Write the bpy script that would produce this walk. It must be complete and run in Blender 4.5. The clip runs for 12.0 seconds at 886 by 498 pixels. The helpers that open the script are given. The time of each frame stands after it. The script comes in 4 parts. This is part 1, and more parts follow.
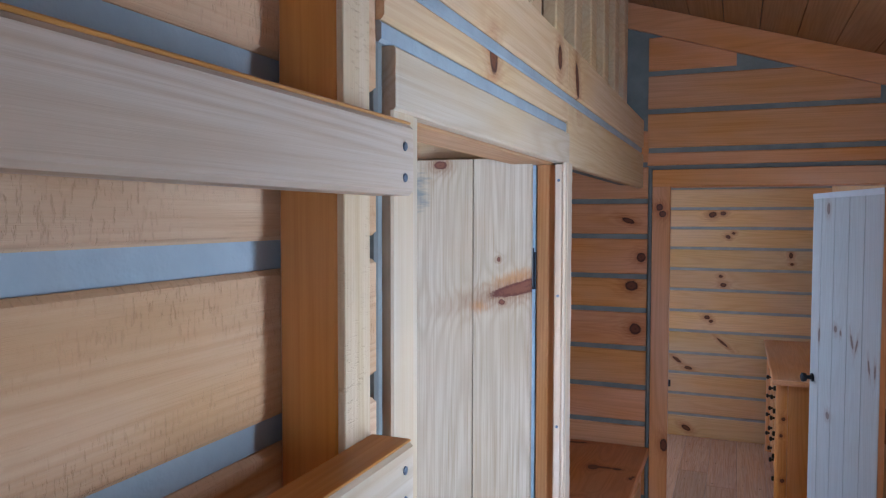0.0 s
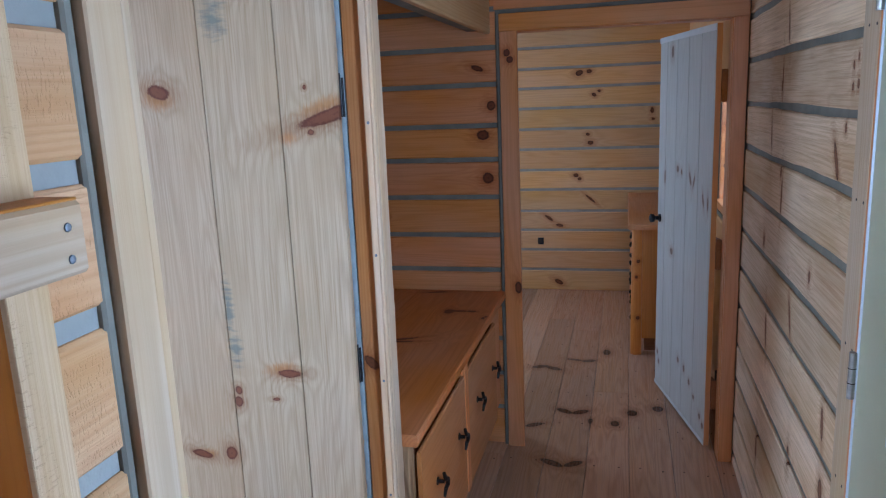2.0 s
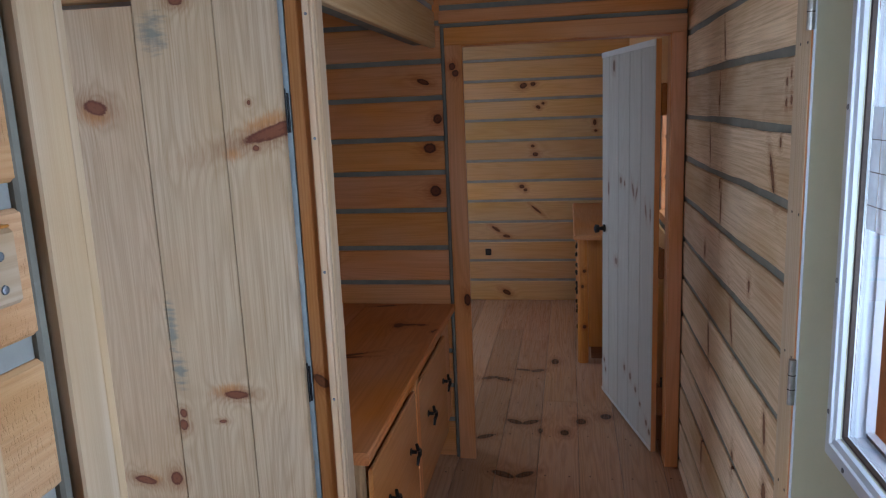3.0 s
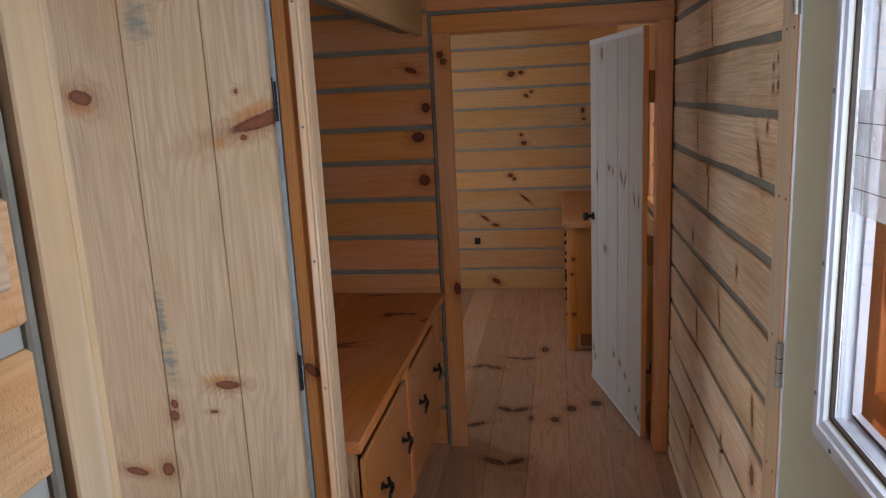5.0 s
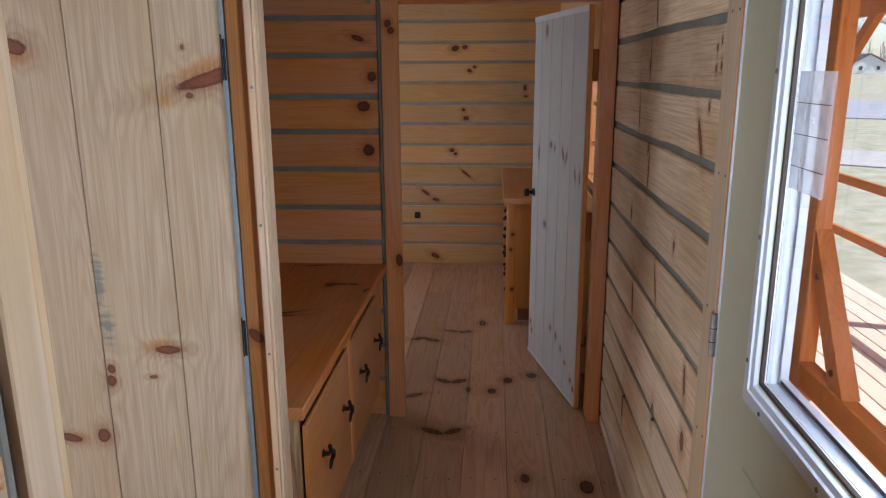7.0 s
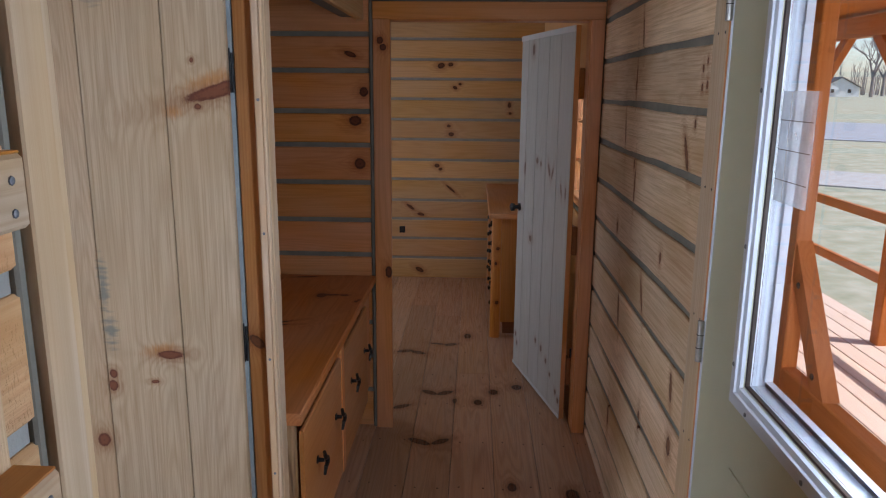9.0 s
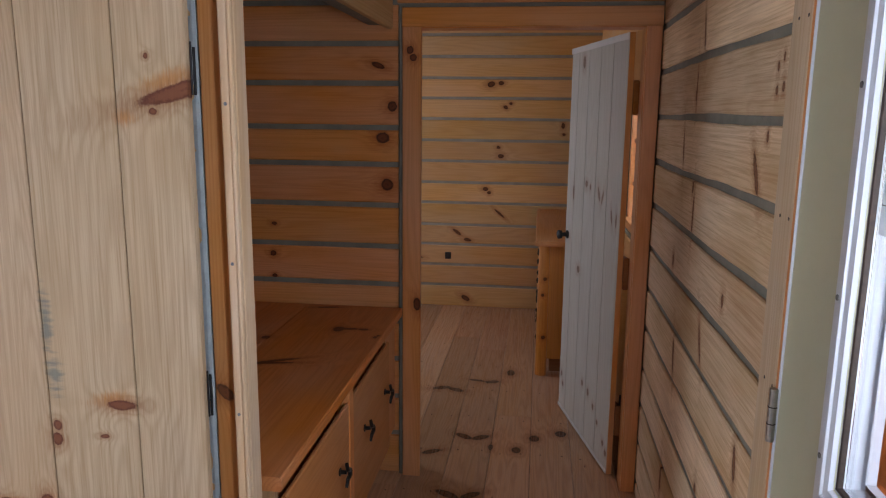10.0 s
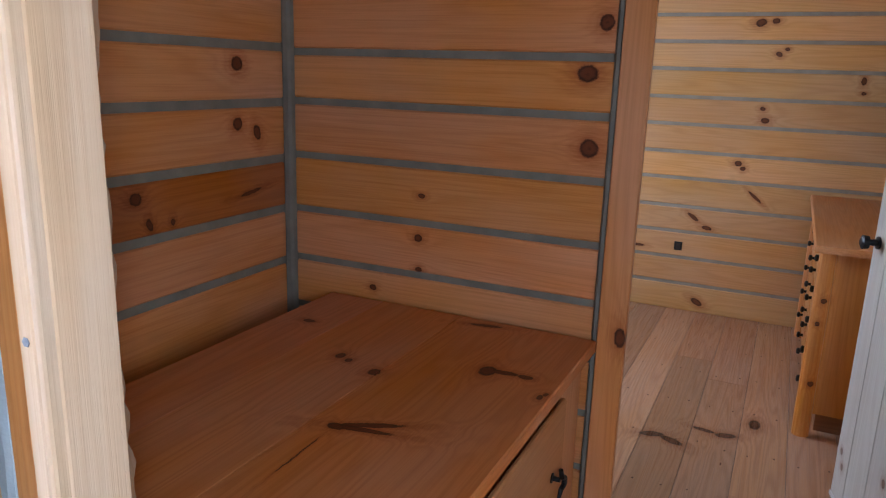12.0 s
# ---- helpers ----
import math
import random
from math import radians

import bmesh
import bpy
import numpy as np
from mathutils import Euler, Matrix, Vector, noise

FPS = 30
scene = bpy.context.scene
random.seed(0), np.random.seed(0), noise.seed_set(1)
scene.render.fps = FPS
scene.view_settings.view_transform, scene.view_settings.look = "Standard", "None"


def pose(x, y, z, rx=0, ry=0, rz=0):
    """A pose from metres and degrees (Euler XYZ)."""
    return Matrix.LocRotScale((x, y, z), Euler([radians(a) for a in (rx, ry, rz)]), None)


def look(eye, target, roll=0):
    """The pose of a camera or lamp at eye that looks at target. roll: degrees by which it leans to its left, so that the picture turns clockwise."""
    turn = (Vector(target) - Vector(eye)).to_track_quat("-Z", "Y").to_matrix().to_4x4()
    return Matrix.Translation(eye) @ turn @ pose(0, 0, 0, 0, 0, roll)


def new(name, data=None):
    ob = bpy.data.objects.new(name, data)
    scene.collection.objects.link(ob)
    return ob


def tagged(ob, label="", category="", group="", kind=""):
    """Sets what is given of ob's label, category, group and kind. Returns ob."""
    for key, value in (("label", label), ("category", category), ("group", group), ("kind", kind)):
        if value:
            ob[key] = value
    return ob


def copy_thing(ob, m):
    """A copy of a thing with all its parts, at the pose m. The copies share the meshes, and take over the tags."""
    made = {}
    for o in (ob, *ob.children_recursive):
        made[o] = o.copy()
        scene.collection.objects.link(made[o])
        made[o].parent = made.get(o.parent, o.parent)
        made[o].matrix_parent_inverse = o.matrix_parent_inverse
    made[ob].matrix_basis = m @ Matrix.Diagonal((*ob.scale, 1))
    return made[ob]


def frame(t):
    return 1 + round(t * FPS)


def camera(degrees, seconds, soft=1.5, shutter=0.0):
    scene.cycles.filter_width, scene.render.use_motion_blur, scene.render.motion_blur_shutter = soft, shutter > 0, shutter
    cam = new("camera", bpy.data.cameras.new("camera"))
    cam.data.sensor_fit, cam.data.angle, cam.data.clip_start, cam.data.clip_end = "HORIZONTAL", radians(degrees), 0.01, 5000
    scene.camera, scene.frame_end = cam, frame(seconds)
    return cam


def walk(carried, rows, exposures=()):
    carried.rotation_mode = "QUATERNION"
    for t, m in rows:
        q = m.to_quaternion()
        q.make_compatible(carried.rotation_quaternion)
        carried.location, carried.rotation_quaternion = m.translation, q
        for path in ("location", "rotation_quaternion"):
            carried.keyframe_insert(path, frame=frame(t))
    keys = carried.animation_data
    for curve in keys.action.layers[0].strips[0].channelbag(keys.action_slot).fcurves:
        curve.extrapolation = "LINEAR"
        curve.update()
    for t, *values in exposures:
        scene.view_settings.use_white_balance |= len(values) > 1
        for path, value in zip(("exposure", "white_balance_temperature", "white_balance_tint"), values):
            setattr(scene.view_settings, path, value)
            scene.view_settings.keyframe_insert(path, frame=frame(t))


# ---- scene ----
cam = camera(63.0, 12.0, 1.15)
PATH = [
    (0, (0.556, 0.85, 1.813), (-0.197, 2.701, 1.726), 0.1),
    (0.3, (0.619, 0.826, 1.743), (-0.135, 2.666, 1.532), -0.0),
    (0.5, (0.632, 0.863, 1.719), (-0.103, 2.704, 1.453), -0.7),
    (0.6, (0.638, 0.88, 1.715), (-0.079, 2.724, 1.425), -0.9),
    (1, (0.69, 0.901, 1.692), (0.025, 2.755, 1.343), -1.7),
    (1.5, (0.735, 0.93, 1.681), (0.152, 2.802, 1.287), -2.3),
    (2, (0.747, 0.932, 1.67), (0.259, 2.829, 1.266), -2.4),
    (2.5, (0.743, 0.936, 1.676), (0.341, 2.856, 1.287), -2.2),
    (3, (0.741, 0.939, 1.68), (0.395, 2.872, 1.299), -2.4),
    (5, (0.74, 0.937, 1.675), (0.423, 2.869, 1.266), -2.8),
    (5.5, (0.733, 0.935, 1.668), (0.423, 2.863, 1.237), -2.2),
    (6, (0.715, 0.936, 1.659), (0.461, 2.869, 1.21), -1.3),
    (6.5, (0.72, 0.941, 1.655), (0.545, 2.88, 1.194), -0.5),
    (7, (0.71, 0.923, 1.658), (0.569, 2.86, 1.18), -0.3),
    (9, (0.668, 0.858, 1.654), (0.584, 2.809, 1.22), 0.5),
    (9.5, (0.701, 0.955, 1.619), (0.549, 2.911, 1.231), 0.4),
    (10, (0.769, 1.194, 1.611), (0.514, 3.143, 1.241), 0.6),
    (10.5, (0.735, 1.439, 1.553), (0.402, 3.381, 1.208), 0.6),
    (11, (0.647, 1.742, 1.543), (0.204, 3.663, 1.205), 0.6),
    (11.5, (0.653, 2.014, 1.537), (0.008, 3.864, 1.135), 0.9),
    (11.8, (0.655, 2.162, 1.519), (-0.111, 3.955, 1.074), 1.2),
    (12, (0.627, 2.259, 1.499), (-0.205, 4.015, 1.023), 1.8),
]
EXPOSURES = [(0.0, 1.46, 4600, 11), (0.5, 1.3, 4550, 10), (1.5, 1.28, 4600, 9), (2.5, 0.93, 4900, 9), (3.2, 0.66, 5450, 12), (5.0, 0.76, 6200, 17), (7.0, 0.88, 5800, 15), (9.0, 0.56, 5750, 15), (9.5, 0.54, 6150, 17), (10.5, 1.18, 6150, 18), (11.0, 1.45, 5900, 16), (11.5, 1.55, 5600, 15), (12.0, 1.68, 5500, 15)]
walk(cam, [(t, look(eye, target, roll)) for t, eye, target, roll in PATH], EXPOSURES)

FY = 7.12       # bedroom's end wall
WX = -1.75      # west walls

# ---- world, sun and the light of the openings ----
SUN_EL, SUN_AZ = 42.0, -14.0  # height, and degrees from +x towards +y
world = bpy.data.worlds.new("sky")
scene.world = world
world.use_nodes = True
wn = world.node_tree
sky = wn.nodes.new("ShaderNodeTexSky")
sky.sky_type = 'NISHITA'
sky.sun_disc = False
sky.sun_elevation = radians(SUN_EL)
sky.sun_rotation = radians(90 - SUN_AZ)
wn.links.new(sky.outputs[0], wn.nodes["Background"].inputs[0])
wn.nodes["Background"].inputs[1].default_value = 0.13
sun_data = bpy.data.lights.new("sun", 'SUN')
sun_data.energy, sun_data.angle, sun_data.color = 4.4, radians(0.6), (1.0, 0.95, 0.87)
sun_way = Vector((math.cos(radians(SUN_EL)) * math.cos(radians(SUN_AZ)), math.cos(radians(SUN_EL)) * math.sin(radians(SUN_AZ)), math.sin(radians(SUN_EL))))
new("sun", sun_data).matrix_world = look(sun_way * 30, (0, 0, 0))


def window_light(name, eye, target, w, h, power, color):
    """The sky's light in a window opening."""
    d = bpy.data.lights.new(name, 'AREA')
    d.shape, d.size, d.size_y, d.energy, d.color = 'RECTANGLE', w, h, power, color
    new(name, d).matrix_world = look(eye, target)


# Assumed south window behind the walker, out of view, added to light the hall.
window_light("unseen_window_light_back", (-0.1, -2.615, 1.1), (0.1, 2, 1.0), 1.9, 1.7, 6, (0.78, 0.90, 1.0))
# Assumed east window of the near room, unseen, added to light the left wall.
window_light("unseen_window_light_side", (1.335, -0.75, 1.4), (0.0, -0.6, 1.3), 1.1, 1.0, 8, (0.76, 0.89, 1.0))
window_light("window_light_bedroom", (1.335, 4.87, 1.35), (0.0, 4.9, 1.25), 0.75, 0.62, 2, (0.78, 0.90, 1.0))
window_light("window_light_bedroom_west", (WX - 0.10, 5.75, 1.42), (0.6, 5.7, 0.8), 0.88, 0.95, 10.5, (0.84, 0.92, 1.0))
# Assumed side-room window, never in view; added to light the plank door.
window_light("unseen_window_light_side_room", (WX - 0.10, 0.98, 1.15), (1.2, 2.9, 0.7), 0.78, 0.85, 23, (0.80, 0.91, 1.0))
window_light("window_light_entry", (1.197, 1.775, 1.50), (0.0, 2.55, 1.25), 0.18, 0.76, 6.2, (0.84, 0.93, 1.0))


# ---- materials ----
def nodes_of(name):
    m = bpy.data.materials.new(name)
    m.use_nodes = True
    return m, m.node_tree, m.node_tree.nodes["Principled BSDF"]


def math_node(nt, op, a, b=None, c=None):
    n = nt.nodes.new("ShaderNodeMath")
    n.operation = op
    for i, v in enumerate((a, b, c)):
        if v is None:
            continue
        if isinstance(v, (int, float)):
            n.inputs[i].default_value = v
        else:
            nt.links.new(v, n.inputs[i])
    return n.outputs[0]


def mix_color(nt, fac, a, b, blend='MIX'):
    n = nt.nodes.new("ShaderNodeMix")
    n.data_type, n.blend_type = 'RGBA', blend
    for i, v in ((0, fac), (6, a), (7, b)):
        if isinstance(v, (int, float)):
            n.inputs[i].default_value = v
        elif isinstance(v, tuple):
            n.inputs[i].default_value = (*v, 1)
        else:
            nt.links.new(v, n.inputs[i])
    return n.outputs[2]


def noise_node(nt, vec, scale, detail=3.0, rough=0.55, dist=0.0):
    n = nt.nodes.new("ShaderNodeTexNoise")
    n.inputs["Scale"].default_value, n.inputs["Detail"].default_value = scale, detail
    n.inputs["Roughness"].default_value, n.inputs["Distortion"].default_value = rough, dist
    nt.links.new(vec, n.inputs["Vector"])
    return n.outputs[0]


def mapped(nt, vec, scale, loc=(0, 0, 0), rot=(0, 0, 0), kind='POINT'):
    n = nt.nodes.new("ShaderNodeMapping")
    n.vector_type = kind
    n.inputs["Location"].default_value, n.inputs["Scale"].default_value, n.inputs["Rotation"].default_value = loc, scale, rot
    nt.links.new(vec, n.inputs["Vector"])
    return n.outputs[0]


def ramp(nt, fac, stops):
    n = nt.nodes.new("ShaderNodeValToRGB")
    els = n.color_ramp.elements
    while len(els) < len(stops):
        els.new(0.5)
    for e, (p, c) in zip(els, stops):
        e.position, e.color = p, (*c, 1) if len(c) == 3 else c
    nt.links.new(fac, n.inputs[0])
    return n.outputs[0]


def wood(name, axis, light, dark, knot=(0.09, 0.032, 0.016), rough=0.5, knots=(), wild=0.0, vary=0.25, bands=26.0, saw=0.0, bump=0.12, coat=0.0, stain=None, blots=(), flares=(), grain=0.42, rings=0.32, soft=1.0):
    """Pine. axis: 'x', 'y' or 'z', the way of the grain. knots: (centre, radii, turn) of knots that have a place of their own.
    wild: how many small knots there are besides. saw: depth of saw marks. stain: a second tint in cloudy patches.
    rings: how much the growth rings show. soft: how much the knots show.
    blots: (centre, radii) of blue-grey mould. flares: (centre, radii, turn) of amber fans of resin beside a knot."""
    m, nt, bsdf = nodes_of(name)
    tc = nt.nodes.new("ShaderNodeTexCoord").outputs["Object"]
    info = nt.nodes.new("ShaderNodeObjectInfo")
    rnd = info.outputs["Random"]
    off = nt.nodes.new("ShaderNodeCombineXYZ")
    for i, k in enumerate((37.0, 53.0, 71.0)):
        nt.links.new(math_node(nt, 'MULTIPLY', rnd, k), off.inputs[i])
    add = nt.nodes.new("ShaderNodeVectorMath")
    add.operation = 'ADD'
    nt.links.new(tc, add.inputs[0])
    nt.links.new(off.outputs[0], add.inputs[1])
    p = add.outputs[0]
    long = {'x': 0, 'y': 1, 'z': 2}[axis]

    def stretch(a, c):
        return tuple(a if i == long else c for i in range(3))
    # knots with a place of their own
    d = None
    warp = mapped(nt, tc, (1, 1, 1))
    wob = nt.nodes.new("ShaderNodeTexNoise")
    wob.inputs["Scale"].default_value = 45
    nt.links.new(tc, wob.inputs["Vector"])
    wv = nt.nodes.new("ShaderNodeVectorMath")
    wv.operation = 'MULTIPLY_ADD'
    nt.links.new(wob.outputs[1], wv.inputs[0])
    wv.inputs[1].default_value = (0.008, 0.008, 0.008)
    nt.links.new(warp, wv.inputs[2])
    for centre, radii, turn in knots:
        q = mapped(nt, wv.outputs[0], radii, tuple(c + 0.004 for c in centre), tuple(radians(a) for a in turn), 'TEXTURE')
        ln = nt.nodes.new("ShaderNodeVectorMath")
        ln.operation = 'LENGTH'
        nt.links.new(q, ln.inputs[0])
        d = ln.outputs[1 if len(ln.outputs) > 1 else 0] if d is None else math_node(nt, 'MINIMUM', d, ln.outputs["Value"])
    if wild > 0:
        vor = nt.nodes.new("ShaderNodeTexVoronoi")
        vor.inputs["Scale"].default_value = 1.0
        nt.links.new(mapped(nt, p, stretch(1.5, 5.0)), vor.inputs["Vector"])
        dv = math_node(nt, 'MULTIPLY', vor.outputs["Distance"], 11.0 / wild)
        d = dv if d is None else math_node(nt, 'MINIMUM', d, dv)
    # growth rings, bent round the knots
    big = noise_node(nt, mapped(nt, p, stretch(0.24, 5.0)), 1.0, 2.0)
    phase = math_node(nt, 'MULTIPLY', big, bands)
    if d is not None:
        near = math_node(nt, 'POWER', 2.718, math_node(nt, 'MULTIPLY', d, -0.75))
        phase = math_node(nt, 'ADD', phase, math_node(nt, 'MULTIPLY', near, 5.0))
    ring = math_node(nt, 'MULTIPLY_ADD', math_node(nt, 'SINE', math_node(nt, 'MULTIPLY', phase, 6.2832)), 0.5, 0.5)
    ring = math_node(nt, 'POWER', ring, 2.0)
    fine = noise_node(nt, mapped(nt, p, stretch(3.0, 210.0)), 1.0, 3.0, 0.7)
    cloud = noise_node(nt, mapped(nt, p, stretch(1.3, 4.0)), 1.0, 3.0)
    col = mix_color(nt, math_node(nt, 'MULTIPLY', ring, rings), light, dark)
    col = mix_color(nt, math_node(nt, 'MULTIPLY', ramp(nt, fine, [(0.44, (0, 0, 0)), (0.70, (1, 1, 1))]), grain), col, dark)
    if stain:
        col = mix_color(nt, math_node(nt, 'MULTIPLY', ramp(nt, cloud, [(0.42, (0, 0, 0)), (0.68, (1, 1, 1))]), 0.55), col, stain)
    marks = None
    if saw != 0:
        marks = ramp(nt, noise_node(nt, mapped(nt, p, stretch(330.0, 75.0), rot=(0.45, 0.0, 0.0)), 1.0, 2.0, 0.6), [(0.56, (0, 0, 0)), (0.68, (1, 1, 1))])
        patch = ramp(nt, noise_node(nt, mapped(nt, p, stretch(3.0, 14.0)), 1.0, 3.0), [(0.45, (0, 0, 0)), (0.62, (1, 1, 1))])
        marks = math_node(nt, 'MULTIPLY', marks, patch)
        col = mix_color(nt, math_node(nt, 'MULTIPLY', marks, 0.30), col, tuple(c * 0.5 for c in dark))
        col = mix_color(nt, math_node(nt, 'MULTIPLY', patch, 0.22), col, dark)
    # every board a little lighter, darker or redder
    hsv = nt.nodes.new("ShaderNodeHueSaturation")
    nt.links.new(col, hsv.inputs["Color"])
    nt.links.new(math_node(nt, 'MULTIPLY_ADD', rnd, vary, 1.0 - vary * 0.55), hsv.inputs["Value"])
    nt.links.new(math_node(nt, 'MULTIPLY_ADD', math_node(nt, 'FRACT', math_node(nt, 'MULTIPLY', rnd, 7.31)), 0.007, 0.4965), hsv.inputs["Hue"])
    nt.links.new(math_node(nt, 'MULTIPLY_ADD', cloud, 0.5, 0.78), hsv.inputs["Saturation"])
    col = hsv.outputs[0]
    for centre, radii, turn in flares:
        q = mapped(nt, wv.outputs[0], radii, centre, tuple(radians(a) for a in turn), 'TEXTURE')
        ln = nt.nodes.new("ShaderNodeVectorMath")
        ln.operation = 'LENGTH'
        nt.links.new(q, ln.inputs[0])
        hair = noise_node(nt, mapped(nt, tc, tuple(330.0 if i != long and r < 0.9 else (28.0 if i == long else 20.0) for i, r in enumerate(radii)), rot=(0, radians(-28), 0)), 1.0, 2.0, 0.6)
        fan = ramp(nt, math_node(nt, 'ADD', math_node(nt, 'MULTIPLY', ln.outputs["Value"], 0.62), math_node(nt, 'MULTIPLY_ADD', hair, 0.9, -0.2)), [(0.40, (0.8, 0.8, 0.8)), (0.85, (0, 0, 0))])
        col = mix_color(nt, fan, col, (0.40, 0.19, 0.06))
    if d is not None:
        streak = noise_node(nt, mapped(nt, tc, stretch(16.0, 170.0)), 1.0, 3.0, 0.65)
        dn = math_node(nt, 'ADD', d, math_node(nt, 'MULTIPLY_ADD', noise_node(nt, tc, 240.0, 2.0), 0.36, -0.18))
        far = math_node(nt, 'ADD', d, math_node(nt, 'MULTIPLY_ADD', streak, 3.6, -1.8))
        halo = ramp(nt, math_node(nt, 'MULTIPLY', far, 0.25), [(0.20, (1, 1, 1)), (0.42, (0.45, 0.45, 0.45)), (0.72, (0, 0, 0))])
        col = mix_color(nt, math_node(nt, 'MULTIPLY', halo, 0.68 * soft), col, (dark[0] * 0.75, dark[1] * 0.5, dark[2] * 0.36))
        core = ramp(nt, math_node(nt, 'MULTIPLY', dn, 0.4), [(0.28 + 0.06 * soft, (1, 1, 1)), (0.48 - 0.06 * soft, (0, 0, 0))])
        eye = noise_node(nt, mapped(nt, tc, stretch(60.0, 110.0)), 1.0, 2.0)
        heart = ramp(nt, math_node(nt, 'ADD', math_node(nt, 'MULTIPLY', dn, 0.4), math_node(nt, 'MULTIPLY_ADD', eye, 0.24, -0.12)), [(0.0, (0.45, 0.45, 0.45)), (0.08, (1, 1, 1)), (0.22, (0.85, 0.85, 0.85)), (0.32, (0, 0, 0))])
        wood_eye = tuple(k * 0.85 + l * f for k, l, f in zip(knot, light, (0.13, 0.07, 0.04)))
        col = mix_color(nt, math_node(nt, 'MULTIPLY', core, soft), col, mix_color(nt, heart, tuple(c * 0.85 for c in knot), wood_eye))
    for centre, radii in blots:
        q = mapped(nt, wv.outputs[0], radii, centre, (0, 0, 0), 'TEXTURE')
        ln = nt.nodes.new("ShaderNodeVectorMath")
        ln.operation = 'LENGTH'
        nt.links.new(q, ln.inputs[0])
        spot = ramp(nt, math_node(nt, 'ADD', math_node(nt, 'MULTIPLY', ln.outputs["Value"], 0.6), noise_node(nt, mapped(nt, tc, (20, 20, 95)), 1.0, 3.0)), [(0.58, (0.8, 0.8, 0.8)), (0.92, (0, 0, 0))])
        col = mix_color(nt, spot, col, (0.135, 0.15, 0.135))
    nt.links.new(col, bsdf.inputs["Base Color"])
    nt.links.new(math_node(nt, 'MULTIPLY_ADD', fine, 0.22, rough - 0.1), bsdf.inputs["Roughness"])
    bsdf.inputs["Specular IOR Level"].default_value = 0.15
    bsdf.inputs["Coat Weight"].default_value = coat
    bsdf.inputs["Coat Roughness"].default_value = 0.28
    h = math_node(nt, 'MULTIPLY_ADD', ring, 0.35, fine)
    if marks is not None:
        h = math_node(nt, 'ADD', h, math_node(nt, 'MULTIPLY', marks, saw))
    bp = nt.nodes.new("ShaderNodeBump")
    bp.inputs["Strength"].default_value = bump
    bp.inputs["Distance"].default_value = 0.004
    nt.links.new(h, bp.inputs["Height"])
    nt.links.new(bp.outputs[0], bsdf.inputs["Normal"])
    return m


def plain(name, a, b, scale=12.0, rough=0.5, metal=0.0, bump=0.05, spread=0.12, fine=90.0):
    """Paint, plaster, metal: a colour that drifts to another, with fine relief."""
    m, nt, bsdf = nodes_of(name)
    tc = nt.nodes.new("ShaderNodeTexCoord").outputs["Object"]
    n1 = noise_node(nt, tc, scale, 4.0, 0.6)
    n2 = noise_node(nt, tc, fine, 3.0, 0.6)
    nt.links.new(mix_color(nt, ramp(nt, n1, [(0.35, (0, 0, 0)), (0.7, (1, 1, 1))]), a, b), bsdf.inputs["Base Color"])
    nt.links.new(math_node(nt, 'MULTIPLY_ADD', n2, spread, rough - spread * 0.5), bsdf.inputs["Roughness"])
    bsdf.inputs["Metallic"].default_value = metal
    bp = nt.nodes.new("ShaderNodeBump")
    bp.inputs["Strength"].default_value, bp.inputs["Distance"].default_value = bump, 0.003
    nt.links.new(n2, bp.inputs["Height"])
    nt.links.new(bp.outputs[0], bsdf.inputs["Normal"])
    return m


HONEY, HONEY_D = (0.63, 0.285, 0.118), (0.42, 0.160, 0.056)
PALE, PALE_D = (0.525, 0.40, 0.275), (0.405, 0.285, 0.17)
KNOT_D = (0.065, 0.021, 0.010)

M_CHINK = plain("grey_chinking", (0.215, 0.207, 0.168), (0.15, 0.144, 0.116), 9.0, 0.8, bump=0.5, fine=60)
# Lighter copy of the grey chinking; the bedroom's sheen is in its colour.
M_CHINK_FAR = plain("sheen_pale_grey_chinking", (0.36, 0.335, 0.265), (0.28, 0.26, 0.205), 9.0, 0.8, bump=0.5, fine=60)
M_CAULK = plain("pale_blue_caulk", (0.36, 0.41, 0.42), (0.28, 0.32, 0.335), 30.0, 0.7, bump=0.6, fine=70)
M_LEFT = wood("rough_sawn_pine", 'y', (0.62, 0.40, 0.22), (0.48, 0.27, 0.122), rough=0.8, wild=0.10, saw=-1.6, bump=0.5, vary=0.16, rings=0.45, stain=(0.50, 0.295, 0.15))
M_CHINK_L = plain("grey_blue_chinking", (0.33, 0.34, 0.32), (0.26, 0.265, 0.25), 7.0, 0.8, bump=0.6, fine=55)
M_HEAD = wood("header_pine", 'y', (0.60, 0.40, 0.21), (0.46, 0.265, 0.11), rough=0.6, vary=0.1, bump=0.15, wild=0.1,
              knots=[((0.165, 2.05, 2.09), (1, 0.022, 0.03), (0, 0, 0)), ((0.165, 2.75, 2.17), (1, 0.02, 0.05), (20, 0, 0)), ((0.165, 2.55, 2.19), (1, 0.02, 0.03), (0, 0, 0))])
